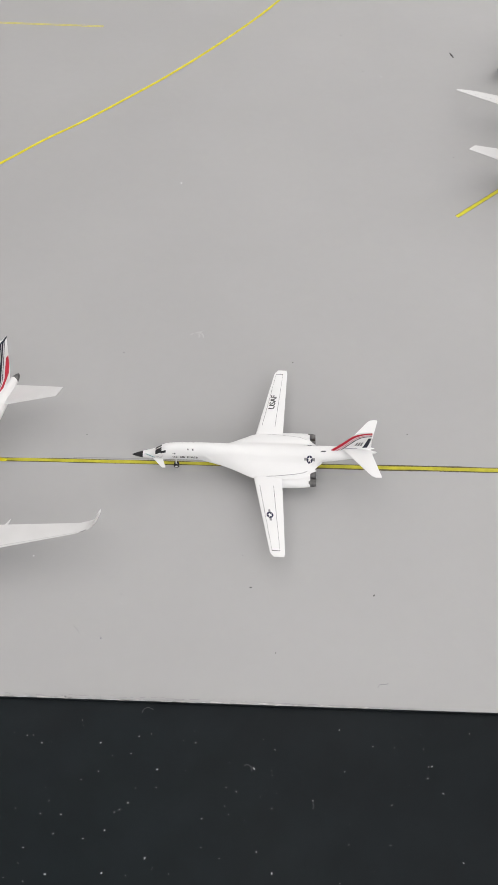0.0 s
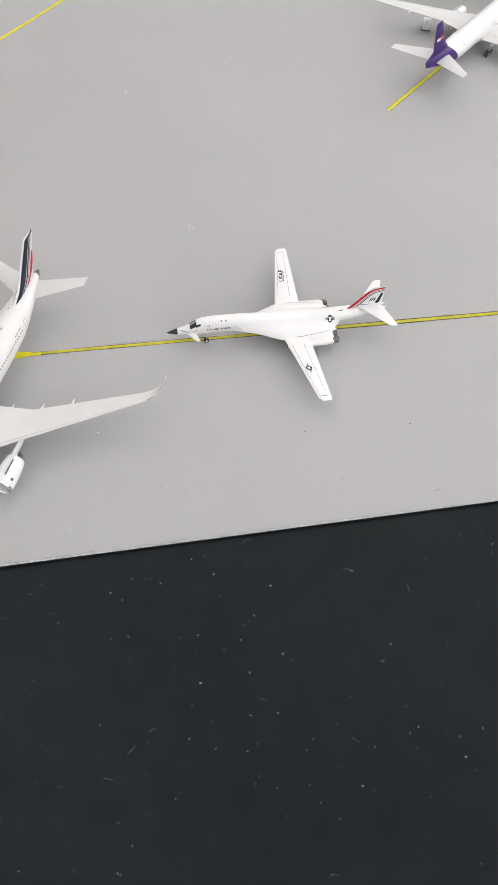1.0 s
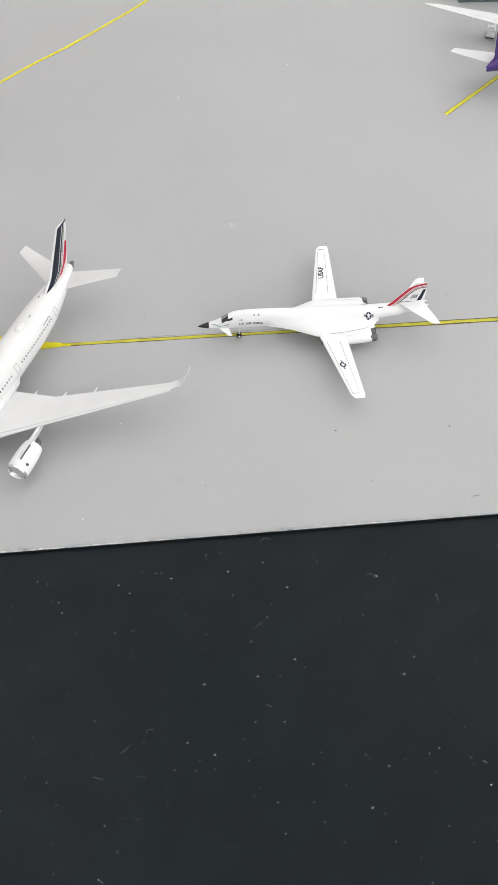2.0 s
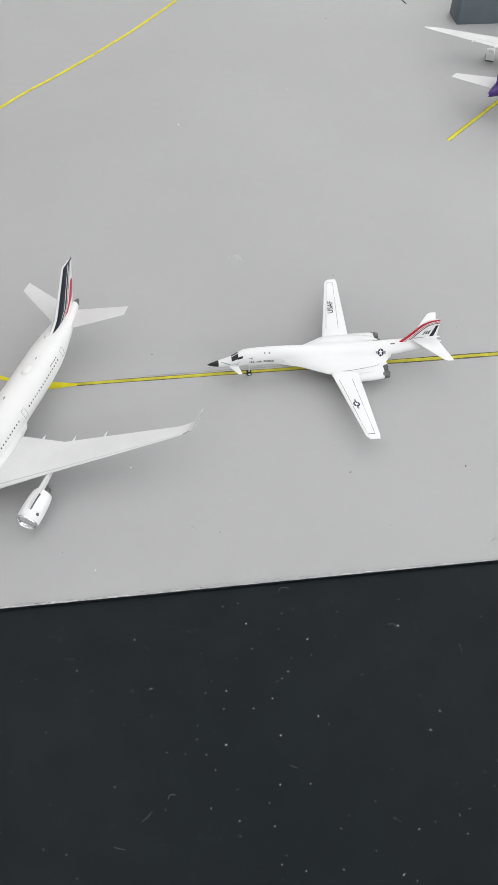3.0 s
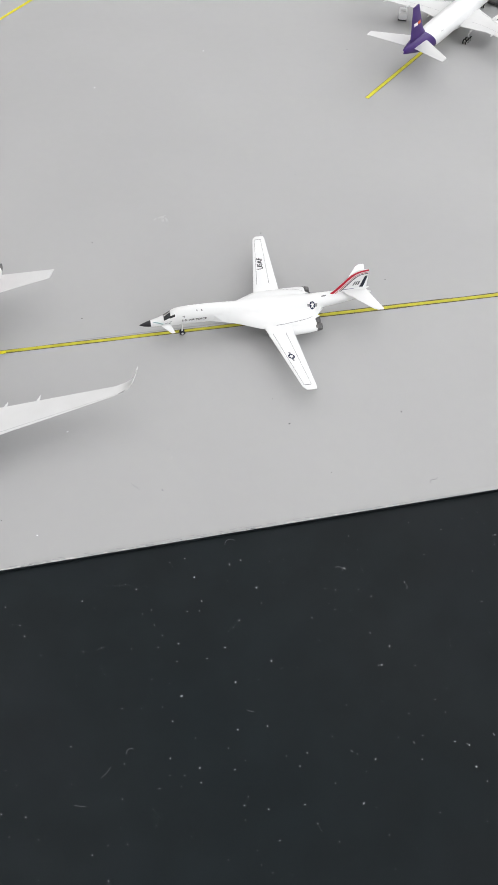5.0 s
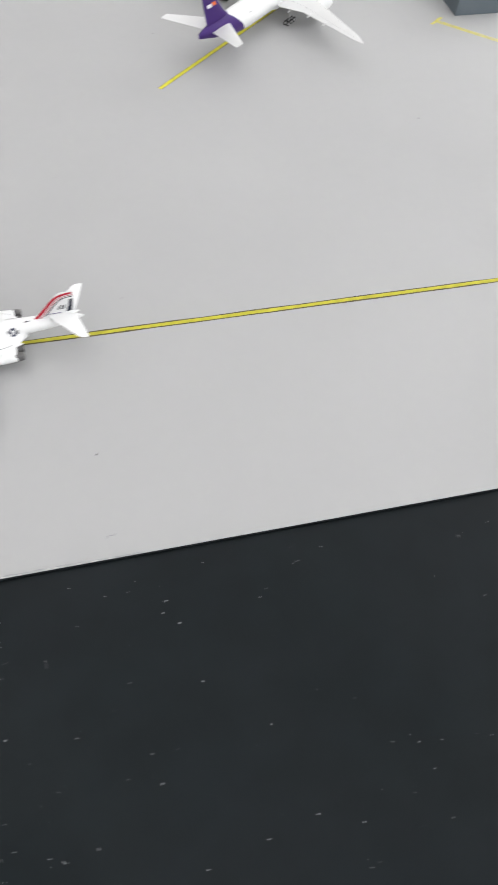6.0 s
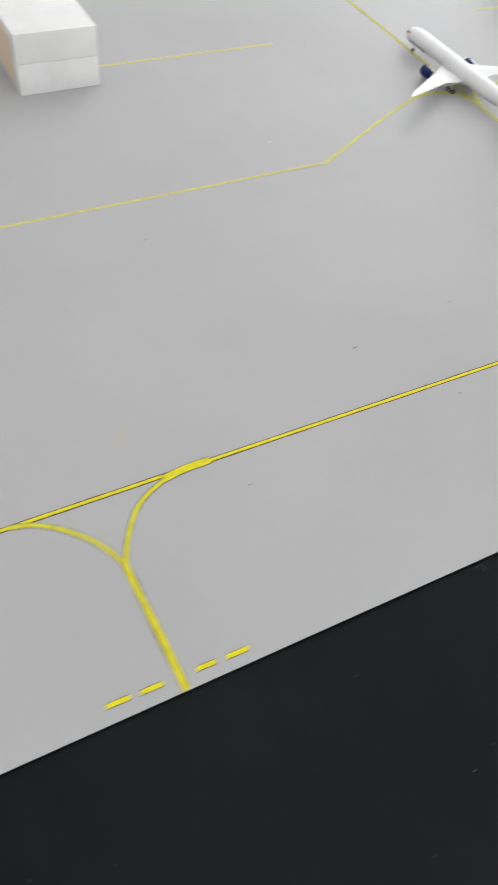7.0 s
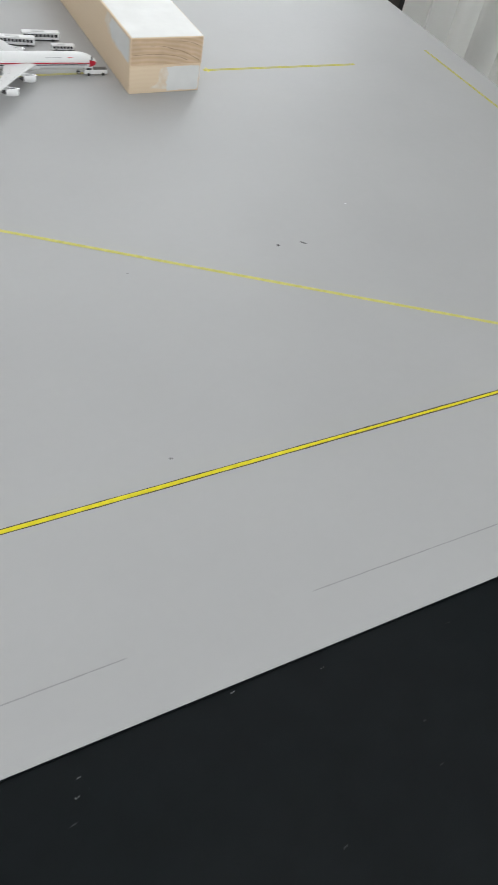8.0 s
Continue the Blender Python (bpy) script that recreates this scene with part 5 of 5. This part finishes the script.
end_crack([(0.010, 0.0440), (0.022, 0.0425), (0.0325, 0.0385)], 0.0003)


def ragged(pts, place, rough, seed, per=7):
    """A flat paint patch with an uneven outline."""
    rn = random.Random(seed)
    bm = bmesh.new()
    loop = []
    for (x0, z0), (x1, z1) in zip(pts, pts[1:] + pts[:1]):
        loop += [(x0 + (x1 - x0) * k / per + rn.uniform(-rough, rough), z0 + (z1 - z0) * k / per + rn.uniform(-rough, rough)) for k in range(per)]
    bm.faces.new([bm.verts.new(place(a, b)) for a, b in loop])
    return bm


part("paint_smear", ragged([(-0.014, 0.004), (0.0315, 0.0012), (0.0315, 0.0225), (-0.003, 0.0225), (-0.007, 0.017), (-0.006, 0.010)], lambda x, z: (x, -0.11815, z), 0.0006, 3), "pine_smear", t, "thin smear of white paint on the plank end", smooth=False)
part("white_patch", ragged([(0.002, 0.0016), (0.0320, 0.0014), (0.0320, 0.0225), (0.0005, 0.0225), (0.0025, 0.016), (0.001, 0.010)], lambda x, z: (x, -0.11830, z), 0.0004, 4), "block_white", t, "white paint patch on the end grain", smooth=False)
part("paint_smear", ragged([(-0.116, 0.0250), (-0.116, 0.0460), (-0.060, 0.0460), (-0.054, 0.036), (-0.064, 0.030), (-0.075, 0.0260)], lambda y, z: (-0.03412, y, z), 0.0006, 5), "pine_smear", t, "thin smear of white paint on the side", smooth=False)
part("white_patch", ragged([(-0.116, 0.0255), (-0.116, 0.0455), (-0.072, 0.0455), (-0.066, 0.037), (-0.072, 0.029)], lambda y, z: (-0.03424, y, z), 0.0004, 6), "block_white", t, "white paint patch on the side", smooth=False)


# ---- small apron vehicles ----
def apron_bus(m, length=0.026, width=0.0068, height=0.0068, label="white model airport bus with dark windows", dark=0.5):
    t = thing("apron_bus", m, label, "model bus", "apron vehicles")
    l, w = length / 2, width / 2
    body = part("body", box(-l, l, -w, w, 0.0012, height, 0.0007), "white", t)
    part("underframe", box(-l + 0.001, l - 0.001, -w + 0.0004, w - 0.0004, 0.0005, 0.0012, 0), "black_paint", t, smooth=False)
    n = max(3, int(length / 0.0035)) if dark else 0
    for sg in (1, -1):
        for k in range(n):
            a = -l + 0.0012 + (2 * l - 0.0024) * k / n
            b = a + (2 * l - 0.0024) / n - 0.0007
            y = sg * (w + 0.00004)
            bm = bmesh.new()
            bm.faces.new([bm.verts.new(p) for p in ((a, y, height * 0.48), (b, y, height * 0.48), (b, y, height * 0.82), (a, y, height * 0.82))])
            part("window", bm, "glass", body, smooth=False)
    for sg in (1, -1) if dark else ():
        bm = bmesh.new()
        x = sg * (l + 0.00004)
        bm.faces.new([bm.verts.new(p) for p in ((x, -w * 0.8, height * 0.45), (x, w * 0.8, height * 0.45), (x, w * 0.8, height * 0.85), (x, -w * 0.8, height * 0.85))])
        part("windscreen", bm, "glass", body, smooth=False)
    for x in (-l * 0.62, l * 0.62):
        for sg in (1, -1):
            part("wheel", lathe([(-0.5, 0.05), (-0.5, 1.1), (0.5, 1.1), (0.5, 0.05)], (x / MM, sg * (w / MM - 0.5), 1.1), 12, "y"), "tyre", t)
    part("roof_unit", box(-l * 0.5, l * 0.2, -w * 0.6, w * 0.6, height, height + 0.0005, 0.0002), "wing_grey", t)
    return t


apron_bus(pose(1.4645, 0.5235, 0, 0, 0, -8), 0.034, 0.0068, 0.0078)
apron_bus(pose(1.4385, 0.5155, 0, 0, 0, -12), 0.035, 0.0068, 0.0078)
apron_bus(pose(1.4785, 0.5005, 0, 0, 0, -6), 0.021, 0.0055, 0.0056, "small white model baggage vehicle with dark windows")


def tow_truck(m):
    t = thing("tow_truck", m, "small white model pickup truck with dark load bed", "model truck", "apron vehicles")
    part("body", box(-0.0105, 0.0105, -0.0031, 0.0031, 0.0014, 0.0050, 0.0004), "white", t)
    cab = part("cab", box(-0.0098, -0.0028, -0.0029, 0.0029, 0.0048, 0.0076, 0.0008), "white", t)
    for sg in (1, -1):
        part("window", box(-0.0088, -0.0040, sg * 0.00292 - 0.00005, sg * 0.00292 + 0.00005, 0.0052, 0.0068, 0), "glass", cab, smooth=False)
        for x in (-0.0066, 0.0066):
            part("wheel", lathe([(-0.5, 0.05), (-0.5, 1.35), (0.5, 1.35), (0.5, 0.05)], (x / MM, sg * 2.75, 1.35), 12, "y"), "tyre", t)
    part("windscreen", box(-0.00992, -0.00982, -0.0022, 0.0022, 0.0052, 0.0068, 0), "glass", cab, smooth=False)
    part("load_bed", box(-0.0022, 0.0100, -0.0025, 0.0025, 0.0050, 0.0054, 0.0001), "dark_metal", t, "dark load bed")


tow_truck(pose(1.4928, 0.4515, 0, 0, 0, -3))
apron_bus(pose(0.1895, 0.2965, 0, 0, 0, 70), 0.0100, 0.0060, 0.0062, "short white model van with dark underside behind the freighter", 0.0)
apron_bus(pose(0.2935, 0.2935, 0, 0, 0, 25), 0.022, 0.0062, 0.0062, "small white model apron van with dark lower half")


# ---- curtain behind the table ----
def curtain(m, width, height, folds, label):
    t = thing("curtain", m, label, "curtain")
    bm = bmesh.new()
    n = folds * 12
    rows = []
    for z in (0, height * 0.3, height * 0.7, height):
        row = []
        for i in range(n + 1):
            u = i / n
            f = u * folds
            a = 0.044 * abs(math.sin(math.pi * f + 0.25 * math.sin(1.7 * f))) ** 0.8 + 0.006 * math.sin(2.3 * f + z * 2)
            row.append(bm.verts.new((width * (u - 0.5) + 0.01 * math.sin(4 * f), a, z)))
        rows.append(row)
    grid_faces(bm, rows)
    bmesh.ops.solidify(bm, geom=bm.faces[:], thickness=0.002)
    part("cloth", bm, "curtain", t, "pale cloth hanging in folds")
    part("rail", rod((-width * 500 - 40, 0, height * 1000 + 6), (width * 500 + 40, 0, height * 1000 + 6), 9, 12), "wing_grey", t, "round curtain rail")


curtain(pose(2.16, -0.186, FLOOR + 0.02, 0, 0, 90), 2.028, 2.45, 37, "pale grey curtain hanging in soft folds behind the table")

tagged(part("window_frame", box(2.125, 2.165, 0.833, 0.881, FLOOR, CEIL, 0.003), "black_paint", None), "dark slim window frame post beside the curtain", "window frame", kind="structure")
slab("wall_parapet", 2.13, 2.21, 0.884, Y1, FLOOR, 0.06, "plaster", "low white plastered wall under the window", "wall")


# ---- dust, lint, grit and stains ----
def flecks(name, spots, z, material, label, size, seed, stretch=2.0, kind="stuff", category="dust", lift=0.00008):
    """Tiny uneven flat crumbs at places of the plan, one object."""
    rnd = random.Random(seed)
    verts, faces = [], []
    for x, y, *rest in spots:
        r = (rest[0] if rest else 1.0) * size * rnd.uniform(0.6, 1.25)
        turn, k = rnd.uniform(0, math.pi), rnd.randint(5, 7)
        s = rnd.uniform(1.0, stretch)
        base = len(verts)
        for i in range(k):
            a = 2 * math.pi * i / k
            q = r * rnd.uniform(0.7, 1.15)
            px, py = q * s * math.cos(a), q * math.sin(a) / math.sqrt(s)
            verts.append((x + px * math.cos(turn) - py * math.sin(turn), y + px * math.sin(turn) + py * math.cos(turn), z))
        verts.append((x, y, z + lift + 0.2 * r))
        faces += [(base + i, base + (i + 1) % k, base + k) for i in range(k)]
    me = bpy.data.meshes.new(name)
    me.from_pydata(verts, [], faces)
    me.materials.append(M[material])
    return tagged(new(name, me), label, category, kind=kind)


rnd = random.Random(21)
SHEET = -0.00145
spots = []
for _ in range(760):
    spots.append((rnd.uniform(-0.30, 0.05) if rnd.random() < 0.8 else rnd.uniform(0.05, 0.24), rnd.uniform(-0.34, -0.117), rnd.choice((0.3, 0.4, 0.5, 0.6, 0.7, 0.85))))
for _ in range(110):
    spots.append((rnd.gauss(0.30, 0.05), rnd.uniform(-0.30, -0.118), rnd.choice((0.3, 0.4, 0.6, 0.8))))
for _ in range(110):
    spots.append((rnd.uniform(0.38, 1.95), rnd.uniform(-0.34, -0.116), rnd.choice((0.3, 0.4, 0.5, 0.7))))
# the clearest specks, where they lie
spots += [(x, y, 1.05) for x, y in ((-0.042, -0.127), (-0.020, -0.1355), (-0.035, -0.169), (-0.029, -0.147), (0.037, -0.212), (-0.003, -0.215), (-0.041, -0.137), (-0.050, -0.119), (0.009, -0.142), (-0.054, -0.170), (0.022, -0.167), (0.017, -0.173),
                                    (-0.020, -0.200), (-0.114, -0.195), (-0.106, -0.134), (-0.085, -0.148), (-0.052, -0.194), (0.005, -0.203), (0.082, -0.140), (0.015, -0.134), (-0.036, -0.156), (-0.021, -0.164), (0.044, -0.171), (0.023, -0.199),
                                    (0.033, -0.203), (0.036, -0.144), (0.079, -0.131), (0.094, -0.119), (0.068, -0.190))]
spots += [(x, y, 1.3) for x, y in ((0.343, -0.157), (0.381, -0.167), (0.307, -0.127), (0.329, -0.222), (0.364, -0.194), (0.349, -0.177), (0.250, -0.170), (0.340, -0.132), (0.416, -0.174), (0.904, -0.150), (0.928, -0.142), (0.861, -0.169),
                                   (1.364, -0.114), (1.292, -0.122), (1.289, -0.129), (1.239, -0.143), (1.308, -0.182), (1.297, -0.185))]
flecks("dust", spots, SHEET, "dust_white", "scattered white dust specks on the black sheet", 0.00022, 3, 2.0)
flecks("dust", [(rnd.uniform(-0.28, 1.9), rnd.uniform(-0.34, -0.12), rnd.uniform(0.5, 1.5)) for _ in range(200)], SHEET, "dust_grey", "faint grey dust specks on the black sheet", 0.0003, 4, 2.5, lift=0.00003)
flecks("crumbs", [(0.331, -0.248, 1.3), (0.331, -0.222, 0.8), (0.252, -0.215, 0.8), (0.255, -0.180, 1.0), (0.252, -0.170, 0.8), (1.060, -0.137, 1.2), (0.904, -0.150, 1.0), (0.296, -0.120, 1.2), (0.406, -0.184, 1.0)],
       SHEET, "dust_white", "larger white crumbs on the black sheet", 0.0006, 5, 1.6)

# chalky trail scuffed across the sheet
trail = [(0.263, -0.170), (0.261, -0.181), (0.264, -0.189), (0.270, -0.194), (0.278, -0.204), (0.288, -0.213), (0.296, -0.221)]
spots = []
for p in smooth_path(trail, 12):
    for _ in range(6):
        spots.append((p.x + rnd.gauss(0, 0.0007), p.y + rnd.gauss(0, 0.0007), 0.10 + 0.35 * rnd.random() ** 2))
for _ in range(300):
    spots.append((rnd.gauss(0.3015, 0.0018), rnd.gauss(-0.228, 0.0048), rnd.uniform(0.12, 0.45)))
for c in ((0.3165, -0.142), (0.295, -0.164), (0.297, -0.118), (0.378, -0.130)):
    for _ in range(24):
        spots.append((c[0] + rnd.gauss(0, 0.001), c[1] + rnd.gauss(0, 0.0026), rnd.uniform(0.15, 0.5)))
flecks("chalk_trail", spots, SHEET, "haze", "chalky grey scuff trail on the black sheet", 0.0007, 6, 2.4, category="scuff")


flecks("dust", [(p.x + rnd.gauss(0, 0.001), p.y + rnd.gauss(0, 0.001), rnd.uniform(0.5, 1.3)) for p in smooth_path(trail, 2)] + [(rnd.gauss(0.3015, 0.002), rnd.gauss(-0.228, 0.005), rnd.uniform(0.6, 1.8)) for _ in range(8)], SHEET, "dust_white", "bright dust specks along the chalky trail", 0.00022, 61, 2.0)


def fibres(name, starts, z, material, label, seed, size=0.004, r=0.00008):
    """Short curled threads, one object."""
    rn = random.Random(seed)
    bm = bmesh.new()
    for x, y, k in starts:
        a, bend, n = rn.uniform(0, 6.28), rn.uniform(-0.55, 0.55), 7
        p = Vector((x, y))
        pts = []
        for i in range(n):
            pts.append(p.copy())
            p = p + Vector((math.cos(a), math.sin(a))) * size * k / n
            a += bend + rn.uniform(-0.15, 0.15)
        for q0, q1 in zip(pts[:-1], pts[1:]):
            rod((q0.x / MM, q0.y / MM, z / MM + r / MM), (q1.x / MM, q1.y / MM, z / MM + r / MM), r / MM, 5, bm)
    ob = part(name, bm, material, None, smooth=False)
    return tagged(ob, label, "lint", kind="stuff")


fibres("lint", [(0.014, -0.135, 1.3), (-0.031, -0.180, 0.7), (-0.072, -0.184, 1.0), (-0.080, -0.188, 1.2), (-0.092, -0.197, 1.0), (0.036, -0.145, 0.6), (-0.028, -0.1155, 1.6), (1.179, -0.134, 1.6), (1.133, -0.130, 1.4), (1.110, -0.132, 1.3), (0.864, -0.1145, 2.2)],
       SHEET, "dust_grey", "thin curled lint threads on the black sheet", 8)
thread = bmesh.new()
bend = smooth_path([(0.0612, -0.1034), (0.0619, -0.1023), (0.0632, -0.1021), (0.0643, -0.1022), (0.0652, -0.1015)], 4)
for p, q in zip(bend[:-1], bend[1:]):
    rod((p.x / MM, p.y / MM, 0.14), (q.x / MM, q.y / MM, 0.14), 0.14, 6, thread)
tagged(part("lint", thread, "dome_grey", None), "curved grey lint thread on the grey board", "lint", kind="stuff")
fibres("lint", [(-0.042, -0.068, 0.4)], 0.0, "dome_grey", "thin grey lint thread on the grey board", 9, r=0.00008)

# grit on the grey board
flecks("grit", [(0.060, 0.115), (0.083, 0.020), (0.028, 0.066, 0.7), (-0.071, 0.016, 0.6), (-0.061, 0.071, 0.6), (0.080, 0.371, 1.2), (0.066, 0.383), (0.065, 0.430, 1.3), (0.134, 0.256), (0.062, -0.065), (0.007, -0.048, 0.7), (0.011, -0.063, 0.6), (0.022, -0.091, 0.5), (-0.111, -0.090, 0.7)],
       0.0, "fleck_dark", "small dark grit on the grey board", 0.00046, 31, 1.8, category="grit")
flecks("grit", [(0.976, 0.060), (1.022, -0.007), (1.074, 0.081), (1.125, 0.039, 0.8), (1.182, 0.028, 1.2), (1.173, 0.016, 0.8), (1.134, -0.059, 0.8), (0.890, 0.046, 1.1), (0.930, -0.012), (0.781, -0.023, 0.6), (0.807, 0.193), (0.974, 0.060, 1.2), (0.989, 0.174, 0.8), (0.752, 0.053, 1.2), (1.388, 0.016, 1.3), (1.421, 0.173, 1.2)],
       0.0, "fleck_dark", "small dark grit on the grey board", 0.00062, 32, 1.8, category="grit")
flecks("grit", [(0.273, 0.138, 1.3), (0.385, 0.029, 1.3), (0.372, 0.013, 1.4), (0.314, -0.100, 1.1), (0.318, -0.104, 0.6), (0.118, -0.051, 0.6), (-0.048, -0.087, 0.8)], 0.0, "dome_grey", "soft grey marks on the grey board", 0.0006, 33, 1.6, category="grit")
flecks("grit", [(0.150, 0.397), (1.5394, 0.1779, 1.3), (1.5603, 0.1763, 0.8)], 0.0, "fleck_dark", "dark slivers lying on the grey board", 0.0018, 34, 3.0, category="grit", lift=0.0003)
flecks("specks", [(-0.045, 0.224, 1.3), (0.033, 0.264), (0.093, 0.363), (-0.083, -0.051, 0.6), (-0.098, -0.099, 0.6), (0.3055, 0.034, 1.5), (1.6215, 0.216, 2.0), (0.952, 0.281, 1.6), (-0.042, -0.072, 0.4)], 0.0, "dust_white", "white paint specks on the grey board", 0.00052, 35, 1.5, category="specks")


# rubbed smudges in the paint
def smudge(x, y, w, h, turn, seed, material="smudge", z=0.00005):
    rn = random.Random(seed)
    bm = bmesh.new()
    c, s = math.cos(radians(turn)), math.sin(radians(turn))
    for _ in range(60):
        u, v = rn.gauss(0, 0.35), rn.gauss(0, 0.35)
        ln, th = rn.uniform(0.08, 0.3) * w, rn.uniform(0.04, 0.12) * h
        a = Vector((x + u * w * c - v * h * s, y + u * w * s + v * h * c))
        ribbon([(a.x - ln * c / 2, a.y - ln * s / 2), (a.x + ln * c / 2, a.y + ln * s / 2)], th, z + rn.uniform(0, 0.00002), th * 0.3, rn.randint(0, 9999), bm=bm, step=ln / 4)
    return tagged(part("smudge", bm, material, None, smooth=False), "grey rubbed smudge on the grey board", "smudge", kind="stuff")


for k, (x, y, w, h, turn) in enumerate(((1.049, -0.022, 0.010, 0.006, -62), (1.0325, -0.0275, 0.008, 0.002, -80), (1.0130, -0.0635, 0.006, 0.0025, -60), (1.052, -0.034, 0.012, 0.003, -75), (1.022, -0.030, 0.004, 0.002, -80))):
    smudge(x, y, w, h, turn, 40 + k)
for k, (x, y, w, h, turn) in enumerate(((1.145, -0.013, 0.006, 0.002, 30), (1.138, -0.104, 0.012, 0.004, -70))):
    smudge(x, y, w, h, turn, 50 + k, "smudge_faint")
flecks("smudge", [(-0.022 + rnd.gauss(0, 0.0016), 0.086 + rnd.gauss(0, 0.0011), rnd.uniform(0.5, 1.4)) for _ in range(24)], 0.00003, "smudge_pale", "faint pale rubbed spot on the grey board", 0.0007, 60, 2.0, category="smudge", lift=0.00001)
smudge(0.7300, 0.0350, 0.012, 0.003, 55, 61, "yellow_stain")
smudge(-0.0585, -0.0835, 0.0036, 0.0006, -45, 62, "smudge_faint")

# scuffed pencil shadow beside the taxi line
for k, (x0, x1, y) in enumerate(((-0.075, 0.02, 0.0022), (1.232, 1.262, 0.0028))):
    part("scuff_line", ribbon([(x0, y - 0.0004), (x1, y + 0.0004)], 0.0004, 0.00009, 0.00016, 70 + k, step=0.004), "rubber_grey", board, "thin scuff beside the taxi line", smooth=False)


# ---- loading ramp at the freighter ----
def ramp_truck(m):
    t = thing("loading_ramp", m, "white model loading ramp on dark wheels beside the freighter", "loading ramp", "apron vehicles")
    bm = bmesh.new()
    rows = []
    for x, z, w in ((-0.022, 0.0160, 0.0040), (-0.010, 0.0145, 0.0036), (0.004, 0.0090, 0.0034), (0.019, 0.0032, 0.0032)):
        rows.append([bm.verts.new((x, -w, z)), bm.verts.new((x, w, z)), bm.verts.new((x, w, z - 0.0022)), bm.verts.new((x, -w, z - 0.0022))])
    grid_faces(bm, rows, True)
    bm.faces.new(rows[0]), bm.faces.new(rows[-1])
    part("ramp", bm, "white", t)
    part("chassis", box(-0.012, 0.010, -0.0028, 0.0028, 0.0012, 0.0030, 0.0003), "dark_metal", t)
    for x in (-0.010, 0.008):
        for sg in (1, -1):
            part("wheel", lathe([(-0.5, 0.05), (-0.5, 1.2), (0.5, 1.2), (0.5, 0.05)], (x / MM, sg * 2.6, 1.2), 12, "y"), "tyre", t)
    for x, z in ((-0.008, 0.0125), (0.004, 0.007)):
        part("strut", rod((x / MM, 0, 2), (x / MM, 0, z / MM), 0.5, 8), "wing_grey", t)


ramp_truck(pose(0.272, 0.3105, 0, 0, 0, -52))
